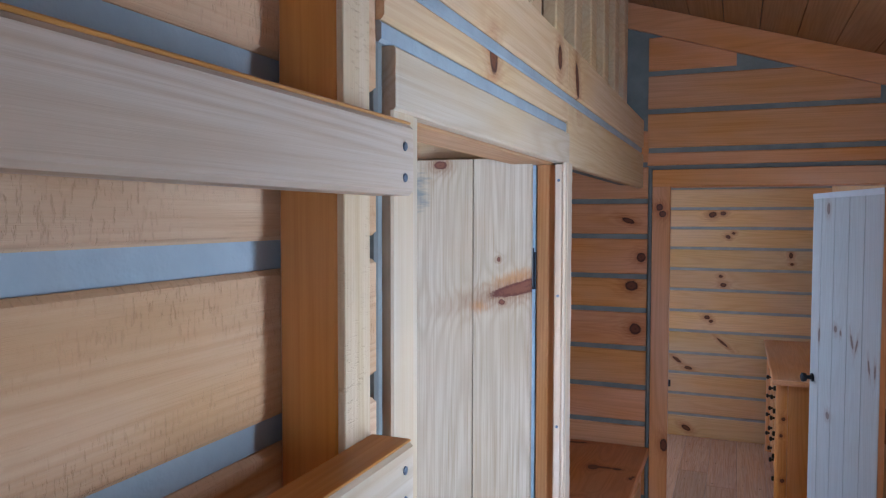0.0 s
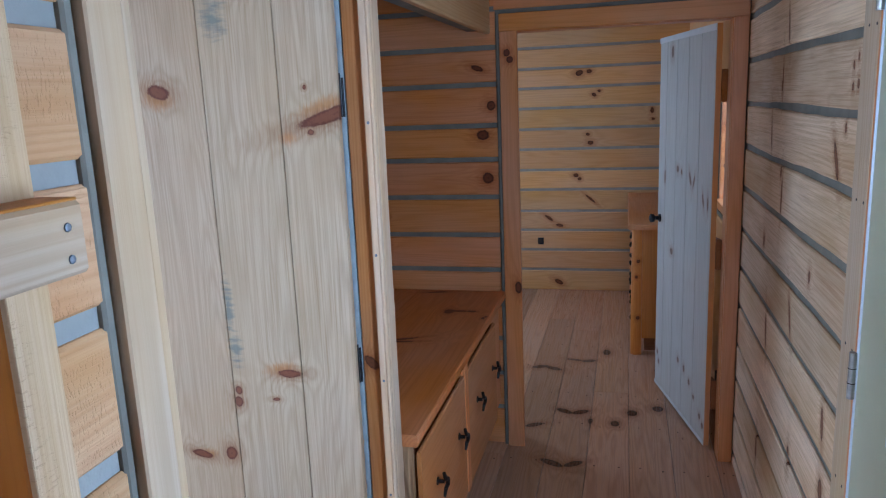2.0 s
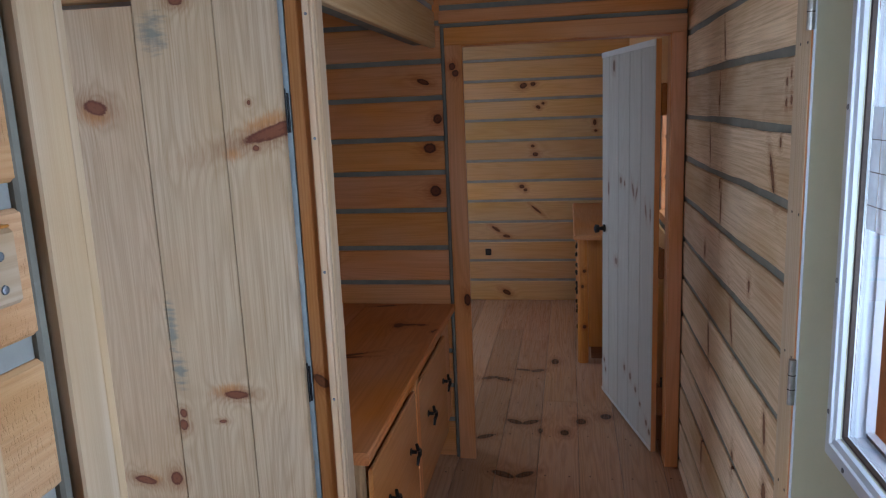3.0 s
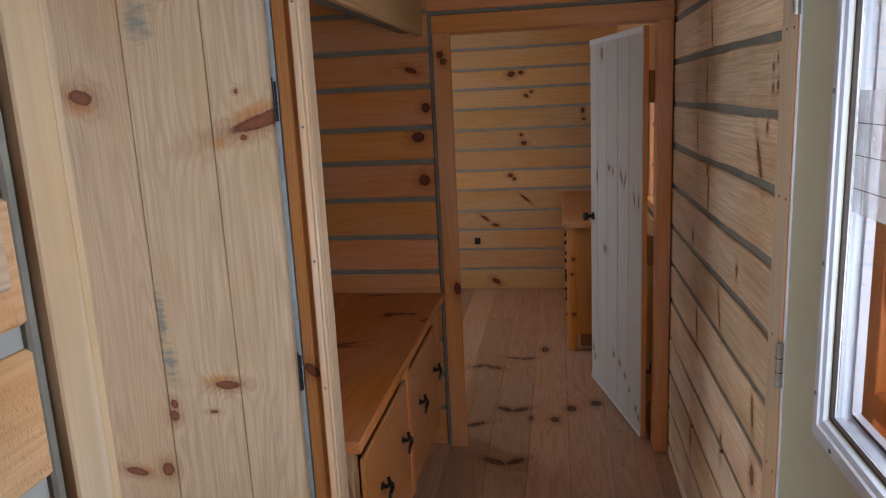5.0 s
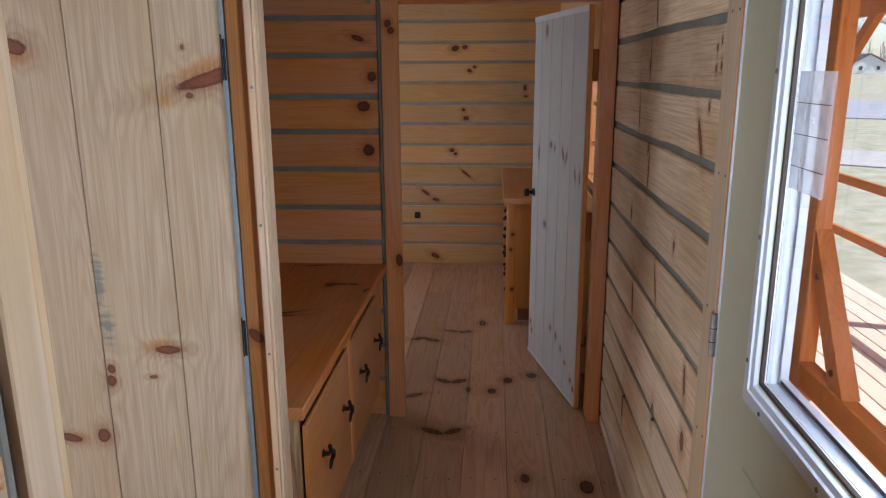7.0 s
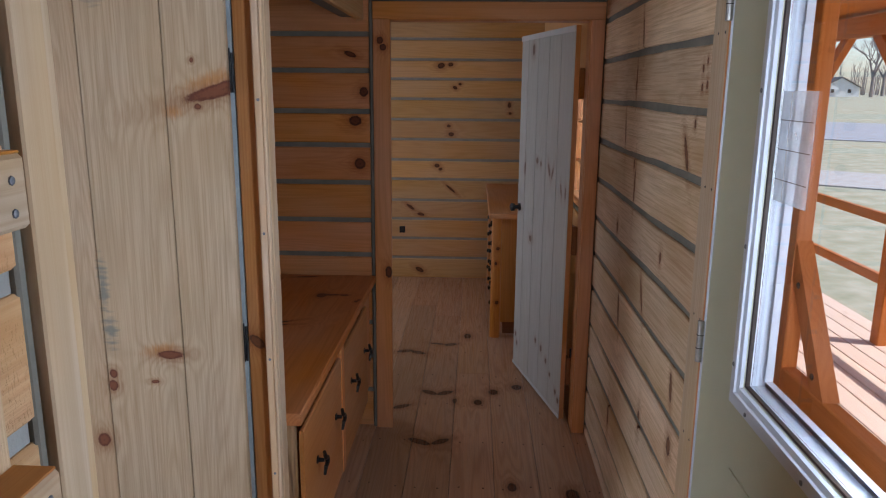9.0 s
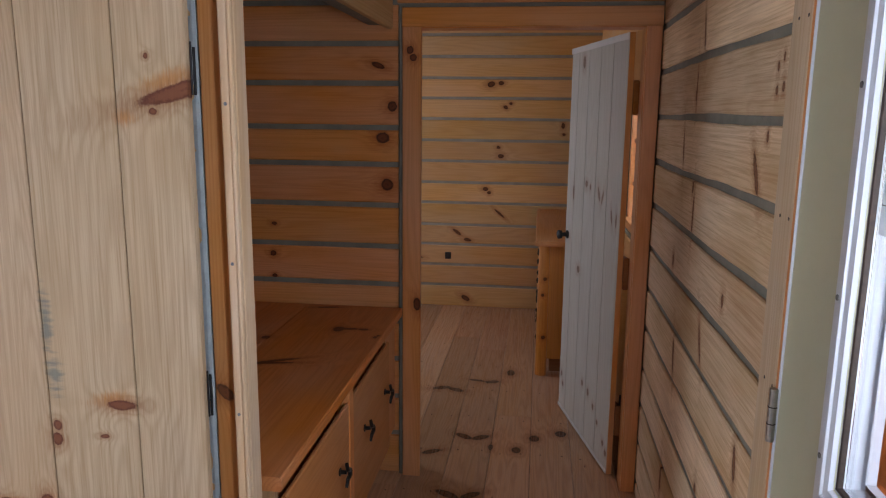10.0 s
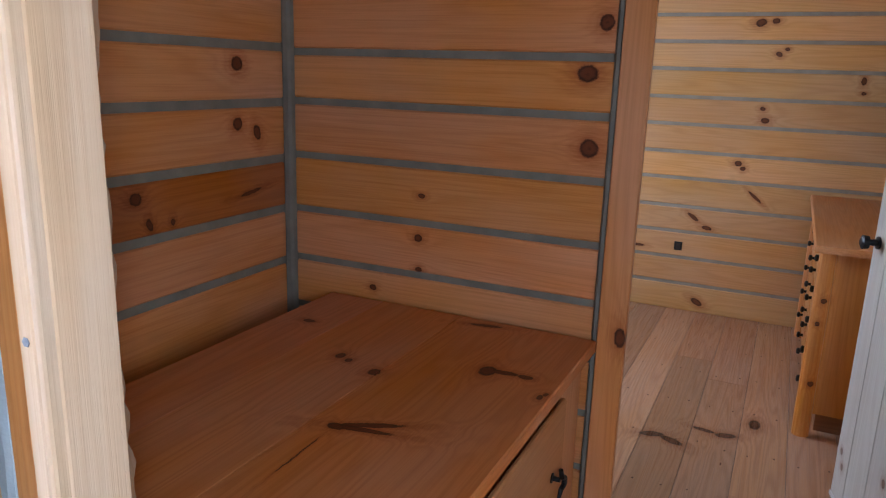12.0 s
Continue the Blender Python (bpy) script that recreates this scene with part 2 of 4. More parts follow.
M_RIGHT = wood("weathered_pine", 'y', (0.78, 0.59, 0.385), (0.40, 0.235, 0.115), knot=(0.12, 0.048, 0.018), rough=0.62, vary=0.3, soft=1.0, rings=0.2, bump=0.3, grain=0.6, stain=(0.36, 0.21, 0.10),
               knots=[((1.228, 3.48, 1.67), (1, 0.011, 0.018), (0, 0, 0)), ((1.228, 3.475, 1.69), (1, 0.006, 0.05), (-3, 0, 0)), ((1.228, 3.415, 1.85), (1, 0.007, 0.05), (-12, 0, 0)), ((1.228, 3.615, 1.51), (1, 0.007, 0.05), (-9, 0, 0)),
                      ((1.228, 2.755, 1.57), (1, 0.008, 0.012), (0, 0, 0)), ((1.228, 2.815, 1.49), (1, 0.012, 0.055), (-28, 0, 0)), ((1.228, 3.432, 1.40), (1, 0.010, 0.018), (0, 0, 0)), ((1.228, 3.41, 1.325), (1, 0.008, 0.06), (0, 0, 0)),
                      ((1.228, 3.66, 1.133), (1, 0.012, 0.02), (0, 0, 0)), ((1.228, 2.995, 1.163), (1, 0.011, 0.018), (0, 0, 0)), ((1.228, 3.20, 0.99), (1, 0.010, 0.06), (-22, 0, 0)), ((1.228, 3.55, 0.83), (1, 0.011, 0.06), (-10, 0, 0)),
                      ((1.228, 2.784, 0.837), (1, 0.012, 0.045), (-10, 0, 0)), ((1.228, 2.76, 0.671), (1, 0.02, 0.03), (0, 0, 0)), ((1.228, 3.12, 0.576), (1, 0.014, 0.035), (0, 0, 0)), ((1.228, 3.62, 0.36), (1, 0.012, 0.05), (0, 0, 0)),
                      ((1.228, 2.724, 1.708), (1, 0.007, 0.011), (0, 0, 0)), ((1.228, 2.722, 1.662), (1, 0.008, 0.010), (0, 0, 0)), ((1.228, 2.692, 1.725), (1, 0.006, 0.009), (0, 0, 0)), ((1.228, 2.683, 1.668), (1, 0.008, 0.012), (0, 0, 0))])
M_ALCOVE = wood("alcove_pine", 'x', HONEY, HONEY_D, knot=KNOT_D, rough=0.45, vary=0.12, grain=0.42, rings=0.22, bump=0.15,
                knots=[((0.117, 4.19, 1.506), (0.030, 1, 0.024), (0, 0, 0)), ((0.136, 4.19, 1.31), (0.026, 1, 0.026), (0, 0, 0)), ((0.159, 4.19, 1.635), (0.020, 1, 0.022), (0, 0, 0)),
                       ((0.10, 4.19, 1.80), (0.03, 1, 0.012), (0, 20, 0)), ((-0.369, 4.19, 1.13), (0.012, 1, 0.008), (0, 0, 0)),
                       ((-0.376, 4.19, 0.998), (0.015, 1, 0.012), (0, 0, 0)), ((-0.373, 4.19, 0.897), (0.012, 1, 0.009), (0, 0, 0)), ((-0.537, 4.19, 0.814), (0.013, 1, 0.009), (0, 0, 0))])
M_ALCOVE_SIDE = wood("alcove_side_pine", 'y', HONEY, HONEY_D, knot=KNOT_D, rough=0.45, vary=0.18, grain=0.42, rings=0.22, bump=0.15,
                     knots=[((-0.86, 3.956, 1.504), (1, 0.024, 0.022), (0, 0, 0)), ((-0.86, 4.036, 1.301), (1, 0.016, 0.025), (20, 0, 0)), ((-0.86, 3.56, 1.158), (1, 0.022, 0.018), (0, 0, 0)),
                            ((-0.86, 3.60, 1.10), (1, 0.012, 0.02), (0, 0, 0)), ((-0.86, 3.95, 1.33), (1, 0.02, 0.02), (0, 0, 0))])
M_ALCOVE_RED = wood("alcove_heartwood_pine", 'y', (0.36, 0.135, 0.05), (0.22, 0.075, 0.028), knot=KNOT_D, rough=0.5, vary=0.1, grain=0.35, rings=0.3, bump=0.15,
                    knots=[((-0.86, 3.56, 1.158), (1, 0.020, 0.018), (0, 0, 0)), ((-0.86, 3.60, 1.085), (1, 0.010, 0.018), (15, 0, 0)), ((-0.86, 3.68, 1.08), (1, 0.008, 0.01), (0, 0, 0)), ((-0.86, 4.0, 1.12), (1, 0.05, 0.006), (8, 0, 0))])
M_FAR = wood("bedroom_pine", 'x', (0.71, 0.415, 0.19), (0.49, 0.25, 0.095), knot=(0.075, 0.03, 0.014), rough=0.42, vary=0.22, soft=1.0, grain=0.3, rings=0.24, bump=0.1,
             knots=[((0.37, 7.11, 1.84), (0.032, 1, 0.023), (0, -15, 0)), ((0.45, 7.11, 1.85), (0.022, 1, 0.016), (0, 0, 0)),
                    ((0.49, 7.11, 1.66), (0.020, 1, 0.014), (0, 30, 0)), ((0.53, 7.11, 1.69), (0.014, 1, 0.011), (0, 0, 0)),
                    ((0.95, 7.11, 1.52), (0.014, 1, 0.023), (0, 0, 0)), ((0.96, 7.11, 1.45), (0.014, 1, 0.010), (0, 0, 0)),
                    ((0.44, 7.11, 1.34), (0.016, 1, 0.012), (0, 0, 0)), ((0.46, 7.11, 1.27), (0.025, 1, 0.017), (0, 0, 0)),
                    ((0.34, 7.11, 1.00), (0.022, 1, 0.016), (0, 0, 0)), ((0.37, 7.11, 0.97), (0.017, 1, 0.014), (0, 0, 0)),
                    ((0.11, 7.11, 0.635), (0.043, 1, 0.012), (0, 35, 0)), ((0.20, 7.11, 0.572), (0.032, 1, 0.013), (0, 10, 0)), ((0.46, 7.11, 0.80), (0.054, 1, 0.009), (0, 40, 0)),
                    ((0.19, 7.11, 0.07), (0.040, 1, 0.020), (0, 30, 0)), ((-0.22, 7.11, 0.41), (0.043, 1, 0.009), (0, 0, 0))])
M_STAIN_X = wood("stained_trim_x", 'x', HONEY, HONEY_D, rough=0.4, vary=0.1, coat=0.15, grain=0.3, rings=0.25)
M_STAIN_Y = wood("stained_trim_y", 'y', HONEY, HONEY_D, rough=0.4, vary=0.1, coat=0.15, grain=0.3, rings=0.25)
M_STAIN_Z = wood("stained_trim_z", 'z', HONEY, HONEY_D, knot=KNOT_D, rough=0.4, vary=0.1, coat=0.15, grain=0.3, rings=0.25,
                 knots=[((0.237, 4.17, 1.86), (0.016, 1, 0.016), (0, 0, 0)), ((0.25, 4.17, 1.83), (0.014, 1, 0.015), (0, 0, 0)), ((0.268, 4.17, 0.80), (0.016, 1, 0.03), (0, 0, 0)),
                        ((0.105, 2.592, 1.02), (0.03, 1, 0.035), (0, 0, 0))])
# Dark stain of the door rails; also colours the dresser's shaded void.
M_STAIN_DARK = wood("dark_stained_rail_and_void", 'x', (0.30, 0.125, 0.05), (0.19, 0.07, 0.026), rough=0.5, vary=0.1)
# Stain on the jamb; on the ladder posts, warm shade put into the colour.
M_JAMB = wood("orange_stain_and_shade_pine", 'z', (0.58, 0.25, 0.065), (0.44, 0.165, 0.04), rough=0.45, vary=0.08, coat=0.2)
M_PALE_Z = wood("bare_pine_trim_z", 'z', PALE, PALE_D, rough=0.62, vary=0.08, bump=0.2, rings=0.5, stain=(0.55, 0.375, 0.21))
M_PALE_Y = wood("bare_pine_trim_y", 'y', PALE, PALE_D, rough=0.62, vary=0.08, bump=0.2, rings=0.5, stain=(0.55, 0.375, 0.21))
M_POST = wood("rough_post_pine", 'z', (0.64, 0.48, 0.30), (0.50, 0.34, 0.18), rough=0.8, saw=-1.4, bump=0.5, vary=0.08)
M_LEFT_X = wood("rough_sawn_pine_x", 'x', (0.52, 0.36, 0.19), (0.42, 0.27, 0.13), rough=0.85, saw=-1.6, bump=0.5, vary=0.1)
M_END = wood("rough_end_post", 'z', (0.36, 0.225, 0.115), (0.17, 0.095, 0.045), rough=0.8, rings=0.8, saw=-1.0, bump=0.5, bands=60)
M_JAMB_SIDE = wood("brown_stained_jamb", 'z', (0.48, 0.245, 0.105), (0.34, 0.155, 0.058), knot=(0.12, 0.05, 0.025), rough=0.45, vary=0.06, knots=[((0.122, 2.58, 1.02), (0.024, 1, 0.014), (0, 40, 0))])
M_STRIP = plain("cream_paint", (0.70, 0.67, 0.62), (0.64, 0.61, 0.56), 12.0, 0.6)
# Orange puts the warm shade on the rungs' pine tops into their colour.
M_RUNG_TOP = wood("shade_orange_rung_top", 'y', (0.52, 0.25, 0.07), (0.36, 0.14, 0.035), rough=0.4, vary=0.1)
M_PLANKDOOR = wood("bare_plank_door_pine", 'z', (0.445, 0.338, 0.222), (0.265, 0.178, 0.095), knot=(0.12, 0.04, 0.022), rough=0.6, vary=0.07, bands=40, bump=0.1, grain=0.75, rings=0.35, stain=(0.38, 0.285, 0.19),
                   knots=[((-0.454, 0.0, 1.715), (0.030, 1, 0.018), (0, 14, 0)), ((-0.004, 0.0, 1.650), (0.105, 1, 0.0165), (0, -16, 0)), ((-0.178, 0.0, 1.004), (0.032, 1, 0.011), (0, 0, 0)),
                          ((-0.447, 0.0, 0.768), (0.03, 1, 0.011), (0, 12, 0)), ((-0.362, 0.0, 0.775), (0.016, 1, 0.019), (0, 0, 0)), ((-0.323, 0.0, 0.953), (0.01, 1, 0.012), (0, 0, 0)), ((-0.326, 0.0, 0.922), (0.012, 1, 0.015), (0, 0, 0)),
                          ((-0.22, 0.0, 0.933), (0.009, 1, 0.005), (0, 0, 0)), ((-0.079, 0.0, 1.711), (0.005, 1, 0.005), (0, 0, 0)), ((-0.071, 0.0, 1.608), (0.009, 1, 0.006), (0, 0, 0)), ((-0.23, 0.0, 1.942), (0.018, 1, 0.011), (0, 0, 0))],
                   flares=[((-0.035, 0.0, 1.672), (0.085, 1, 0.022), (0, -18, 0)), ((-0.125, 0.0, 1.600), (0.03, 1, 0.02), (0, 0, 0)), ((-0.195, 0.0, 1.020), (0.055, 1, 0.022), (0, -8, 0)), ((-0.454, 0.0, 1.70), (0.05, 1, 0.03), (0, 10, 0)), ((-0.43, 0.0, 0.775), (0.04, 1, 0.016), (0, 0, 0))],
                   blots=[((-0.288, 0.0, 1.881), (0.055, 1, 0.075)), ((-0.315, 0.0, 1.067), (0.030, 1, 0.085)), ((-0.324, 0.0, 1.186), (0.022, 1, 0.11))])
M_LEAF = wood("white_washed_pine", 'z', (0.60, 0.57, 0.50), (0.48, 0.43, 0.36), knot=(0.16, 0.10, 0.075), rough=0.66, vary=0.10, soft=0.85, bump=0.06,
              knots=[((0.683, 0.02, 1.22), (0.011, 1, 0.035), (0, 0, 0)), ((0.475, 0.02, 1.28), (0.018, 1, 0.016), (0, 0, 0)), ((0.415, 0.02, 1.27), (0.010, 1, 0.014), (0, 0, 0)), ((0.285, 0.02, 1.25), (0.011, 1, 0.035), (0, 25, 0)),
                     ((0.235, 0.02, 1.24), (0.008, 1, 0.032), (0, -20, 0)), ((0.105, 0.02, 1.17), (0.008, 1, 0.032), (0, 15, 0)), ((0.045, 0.02, 1.16), (0.008, 1, 0.03), (0, 0, 0)), ((0.549, 0.02, 0.84), (0.022, 1, 0.018), (0, 0, 0)),
                     ((0.760, 0.02, 0.21), (0.012, 1, 0.014), (0, 0, 0)), ((0.735, 0.02, 0.16), (0.012, 1, 0.014), (0, 0, 0)), ((0.399, 0.02, 0.294), (0.013, 1, 0.015), (0, 0, 0)), ((0.305, 0.02, 0.28), (0.013, 1, 0.018), (0, 0, 0)),
                     ((0.225, 0.02, 0.24), (0.012, 1, 0.014), (0, 0, 0)), ((0.155, 0.02, 0.19), (0.010, 1, 0.010), (0, 0, 0)), ((0.065, 0.02, 0.13), (0.013, 1, 0.015), (0, 0, 0)), ((0.025, 0.02, 0.10), (0.013, 1, 0.015), (0, 0, 0)), ((0.595, 0.02, 1.86), (0.02, 1, 0.03), (0, 0, 0))])
M_BENCH = wood("bench_top_pine", 'y', (0.58, 0.235, 0.09), (0.36, 0.12, 0.04), knot=(0.035, 0.011, 0.006), rough=0.45, vary=0.12, grain=0.25, rings=0.3, soft=0.9, coat=0.06, bump=0.06,
               knots=[((0.02, 3.82, 0.78), (0.022, 0.03, 1), (0, 0, 0)), ((0.06, 3.83, 0.78), (0.04, 0.012, 1), (0, 0, 5)), ((0.115, 3.83, 0.78), (0.02, 0.012, 1), (0, 0, 0)), ((-0.349, 3.722, 0.78), (0.014, 0.018, 1), (0, 0, 0)),
                      ((-0.314, 3.707, 0.78), (0.010, 0.013, 1), (0, 0, 0)), ((-0.219, 3.676, 0.78), (0.016, 0.018, 1), (0, 0, 0)), ((-0.085, 3.437, 0.78), (0.075, 0.010, 1), (0, 0, 26)), ((-0.09, 3.412, 0.78), (0.07, 0.009, 1), (0, 0, 10)), ((-0.145, 3.40, 0.78), (0.02, 0.014, 1), (0, 0, 0)),
                      ((0.182, 3.74, 0.78), (0.008, 0.014, 1), (0, 0, 0)), ((0.19, 3.76, 0.78), (0.006, 0.010, 1), (0, 0, 0)), ((-0.11, 4.124, 0.78), (0.05, 0.010, 1), (0, 0, 10)), ((-0.574, 3.90, 0.78), (0.02, 0.012, 1), (0, 0, 0)), ((-0.145, 3.27, 0.78), (0.0022, 0.075, 1), (0, 0, 2))])
M_FRONT = wood("drawer_front_pine", 'y', (0.48, 0.225, 0.09), (0.36, 0.15, 0.055), rough=0.42, vary=0.08, coat=0.15)
M_FLOOR = wood("floor_pine", 'y', (0.53, 0.325, 0.205), (0.31, 0.16, 0.088), knot=(0.028, 0.009, 0.005), rough=0.27, vary=0.42, rings=0.4, coat=0.45, bump=0.05, wild=0.12, grain=0.75,
               knots=[((0.793, 4.636, 0), (0.026, 0.036, 1), (0, 0, 0)), ((0.926, 4.71, 0), (0.03, 0.034, 1), (0, 0, 0)), ((0.706, 4.495, 0), (0.023, 0.032, 1), (0, 0, 0)), ((0.581, 4.507, 0), (0.012, 0.03, 1), (0, 0, 0)),
                      ((0.425, 4.035, 0), (0.062, 0.023, 1), (0, 0, -28)), ((0.525, 4.04, 0), (0.05, 0.021, 1), (0, 0, 35)), ((0.44, 4.61, 0), (0.05, 0.023, 1), (0, 0, -32)), ((0.525, 4.61, 0), (0.05, 0.023, 1), (0, 0, 32)),
                      ((0.24, 5.25, 0), (0.055, 0.023, 1), (0, 0, 22)), ((0.325, 5.23, 0), (0.055, 0.023, 1), (0, 0, -25)), ((0.639, 5.562, 0), (0.025, 0.05, 1), (0, 0, 0)), ((0.44, 5.40, 0), (0.05, 0.014, 1), (0, 0, -10)),
                      ((0.53, 5.39, 0), (0.045, 0.023, 1), (0, 0, 20)), ((0.06, 4.62, 0), (0.05, 0.023, 1), (0, 0, 25)), ((0.30, 4.42, 0), (0.05, 0.02, 1), (0, 0, 30)), ((0.85, 3.65, 0), (0.02, 0.035, 1), (0, 0, 0)), ((1.10, 3.60, 0), (0.03, 0.05, 1), (0, 0, 0))])
M_CEIL = wood("ceiling_pine", 'y', (0.38, 0.20, 0.085), (0.25, 0.11, 0.04), rough=0.5, wild=0.35, vary=0.2)
M_DRESSER = wood("dresser_pine", 'z', (0.60, 0.275, 0.09), (0.44, 0.17, 0.05), knot=KNOT_D, rough=0.38, vary=0.08, coat=0.3,
                 knots=[((0.83, 5.56, 0.62), (0.012, 1, 0.012), (0, 0, 0)), ((0.82, 5.56, 0.52), (0.010, 1, 0.010), (0, 0, 0)), ((0.83, 5.56, 0.25), (0.012, 1, 0.012), (0, 0, 0))])
M_BLACK = plain("black_iron", (0.012, 0.012, 0.013), (0.03, 0.03, 0.03), 40.0, 0.42, 0.6)
M_STEEL = plain("brushed_nickel", (0.40, 0.38, 0.35), (0.27, 0.26, 0.24), 50.0, 0.32, 1.0)
M_NAIL = plain("blued_screw_head", (0.10, 0.11, 0.13), (0.22, 0.23, 0.25), 200.0, 0.45, 0.7)
M_DARK = plain("dark_nail_head", (0.03, 0.02, 0.015), (0.06, 0.04, 0.03), 90.0, 0.6, 0.3)
M_OLIVE = plain("olive_door_paint", (0.44, 0.425, 0.285), (0.40, 0.385, 0.26), 3.0, 0.45, bump=0.03, spread=0.08)
M_VINYL = plain("white_vinyl", (0.52, 0.55, 0.60), (0.47, 0.50, 0.55), 5.0, 0.36, bump=0.02, spread=0.06)
M_PORCH_Z = wood("porch_redwood_z", 'z', (0.52, 0.185, 0.055), (0.36, 0.11, 0.03), rough=0.55, vary=0.15)
M_PORCH_Y = wood("porch_redwood_y", 'y', (0.52, 0.185, 0.055), (0.36, 0.11, 0.03), rough=0.55, vary=0.15)
M_DECK = wood("deck_boards", 'y', (0.74, 0.57, 0.45), (0.62, 0.45, 0.34), rough=0.6, vary=0.15)
M_GRASS = plain("winter_grass", (0.27, 0.27, 0.165), (0.44, 0.40, 0.29), 2.6, 0.95, bump=0.7, fine=12)
M_ROAD = plain("pale_road", (0.34, 0.34, 0.35), (0.28, 0.28, 0.29), 1.5, 0.9, bump=0.1)
M_GRAVEL = plain("pale_gravel", (0.46, 0.43, 0.39), (0.36, 0.33, 0.30), 6.0, 0.95, bump=0.4, fine=40)
M_SIDING = plain("white_siding", (0.72, 0.72, 0.70), (0.62, 0.62, 0.61), 1.0, 0.7)
M_ROOF = plain("grey_shingles", (0.16, 0.155, 0.15), (0.10, 0.10, 0.10), 3.0, 0.85, bump=0.3)
# Grey winter bark, its colour lightened to suggest haze over the distance.
M_BARK = plain("hazed_grey_bark", (0.30, 0.27, 0.25), (0.21, 0.185, 0.17), 8.0, 0.9, bump=0.5)
M_PANE_DARK = plain("dark_window_pane", (0.03, 0.035, 0.04), (0.05, 0.055, 0.06), 3.0, 0.12)


def glass(name, tint=(1, 1, 1), rough=0.0):
    m, nt, bsdf = nodes_of(name)
    bsdf.inputs["Base Color"].default_value = (*tint, 1)
    bsdf.inputs["Transmission Weight"].default_value = 1
    bsdf.inputs["Roughness"].default_value = rough
    bsdf.inputs["IOR"].default_value = 1.45
    return m


M_GLASS = glass("clear_glass")


def film():
    """A thin milky paper label: part clear, part white."""
    m, nt, bsdf = nodes_of("milky_label")
    tc = nt.nodes.new("ShaderNodeTexCoord").outputs["Object"]
    n = noise_node(nt, tc, 18.0, 3.0)
    nt.nodes.remove(bsdf)
    clear, milk, mixer = (nt.nodes.new("ShaderNodeBsdf" + k) for k in ("Transparent", "Translucent", "Diffuse"))
    nt.nodes.remove(mixer)
    mixer = nt.nodes.new("ShaderNodeMixShader")
    milk.inputs[0].default_value = (0.84, 0.92, 1.0, 1)
    nt.links.new(ramp(nt, n, [(0.3, (0.26, 0.26, 0.26)), (0.75, (0.40, 0.40, 0.40))]), mixer.inputs[0])
    nt.links.new(clear.outputs[0], mixer.inputs[1])
    nt.links.new(milk.outputs[0], mixer.inputs[2])
    nt.links.new(mixer.outputs[0], nt.nodes["Material Output"].inputs[0])
    return m


M_LABEL = film()


# ---- building helpers ----
def mesh_ob(name, bm, material, parent=None, label=""):
    bmesh.ops.recalc_face_normals(bm, faces=bm.faces)
    me = bpy.data.meshes.new(name)
    bm.to_mesh(me)
    bm.free()
    me.materials.append(material)
    ob = new(name, me)
    if parent is not None:
        ob.parent = parent
    if label:
        ob["label"] = label
    return ob


def part(name, bm, material, parent, label=""):
    return mesh_ob(name, bm, material, parent, label)


def thing(name, at, label, category, group=""):
    e = new(name)
    e.empty_display_size = 0.1
    return tagged(e, label, category, group)


def prism(bm, poly, axis, a, b):
    """Extrudes a polygon from a to b along an axis. poly holds the other two coordinates in the order of x, y, z."""
    def at(p, s):
        if axis == 'x':
            return (s, p[0], p[1])
        if axis == 'y':
            return (p[0], s, p[1])
        return (p[0], p[1], s)
    lo = [bm.verts.new(at(p, a)) for p in poly]
    hi = [bm.verts.new(at(p, b)) for p in poly]
    n = len(poly)
    bm.faces.new(lo)
    bm.faces.new(hi)
    for i in range(n):
        bm.faces.new((lo[i], lo[(i + 1) % n], hi[(i + 1) % n], hi[i]))
    return bm


def slab(lo, hi, axis, ch=0.004, bm=None):
    """A board from corner lo to corner hi, its four long edges eased by ch."""
    bm = bm or bmesh.new()
    k = {'x': 0, 'y': 1, 'z': 2}[axis]
    i, j = [c for c in range(3) if c != k]
    u0, u1, v0, v1 = lo[i], hi[i], lo[j], hi[j]
    ch = min(ch, (u1 - u0) * 0.4, (v1 - v0) * 0.4)
    poly = [(u0 + ch, v0), (u1 - ch, v0), (u1, v0 + ch), (u1, v1 - ch), (u1 - ch, v1), (u0 + ch, v1), (u0, v1 - ch), (u0, v0 + ch)]
    return prism(bm, poly, axis, lo[k], hi[k])


def box(bm, lo, hi):
    return prism(bm, [(lo[0], lo[1]), (hi[0], lo[1]), (hi[0], hi[1]), (lo[0], hi[1])], 'z', lo[2], hi[2])


def boxes(*pairs):
    bm = bmesh.new()
    for lo, hi in pairs:
        box(bm, lo, hi)
    return bm


def rod(bm, a, b, r0, r1=None, n=12):
    """A round bar from a to b."""
    a, b = Vector(a), Vector(b)
    r1 = r0 if r1 is None else r1
    turn = (b - a).to_track_quat('Z', 'Y').to_matrix()
    rings = []
    for c, r in ((a, r0), (b, r1)):
        rings.append([bm.verts.new(c + turn @ Vector((r * math.cos(6.28319 * i / n), r * math.sin(6.28319 * i / n), 0))) for i in range(n)])
    bm.faces.new(rings[0])
    bm.faces.new(rings[1])
    for i in range(n):
        bm.faces.new((rings[0][i], rings[0][(i + 1) % n], rings[1][(i + 1) % n], rings[1][i]))
    return bm


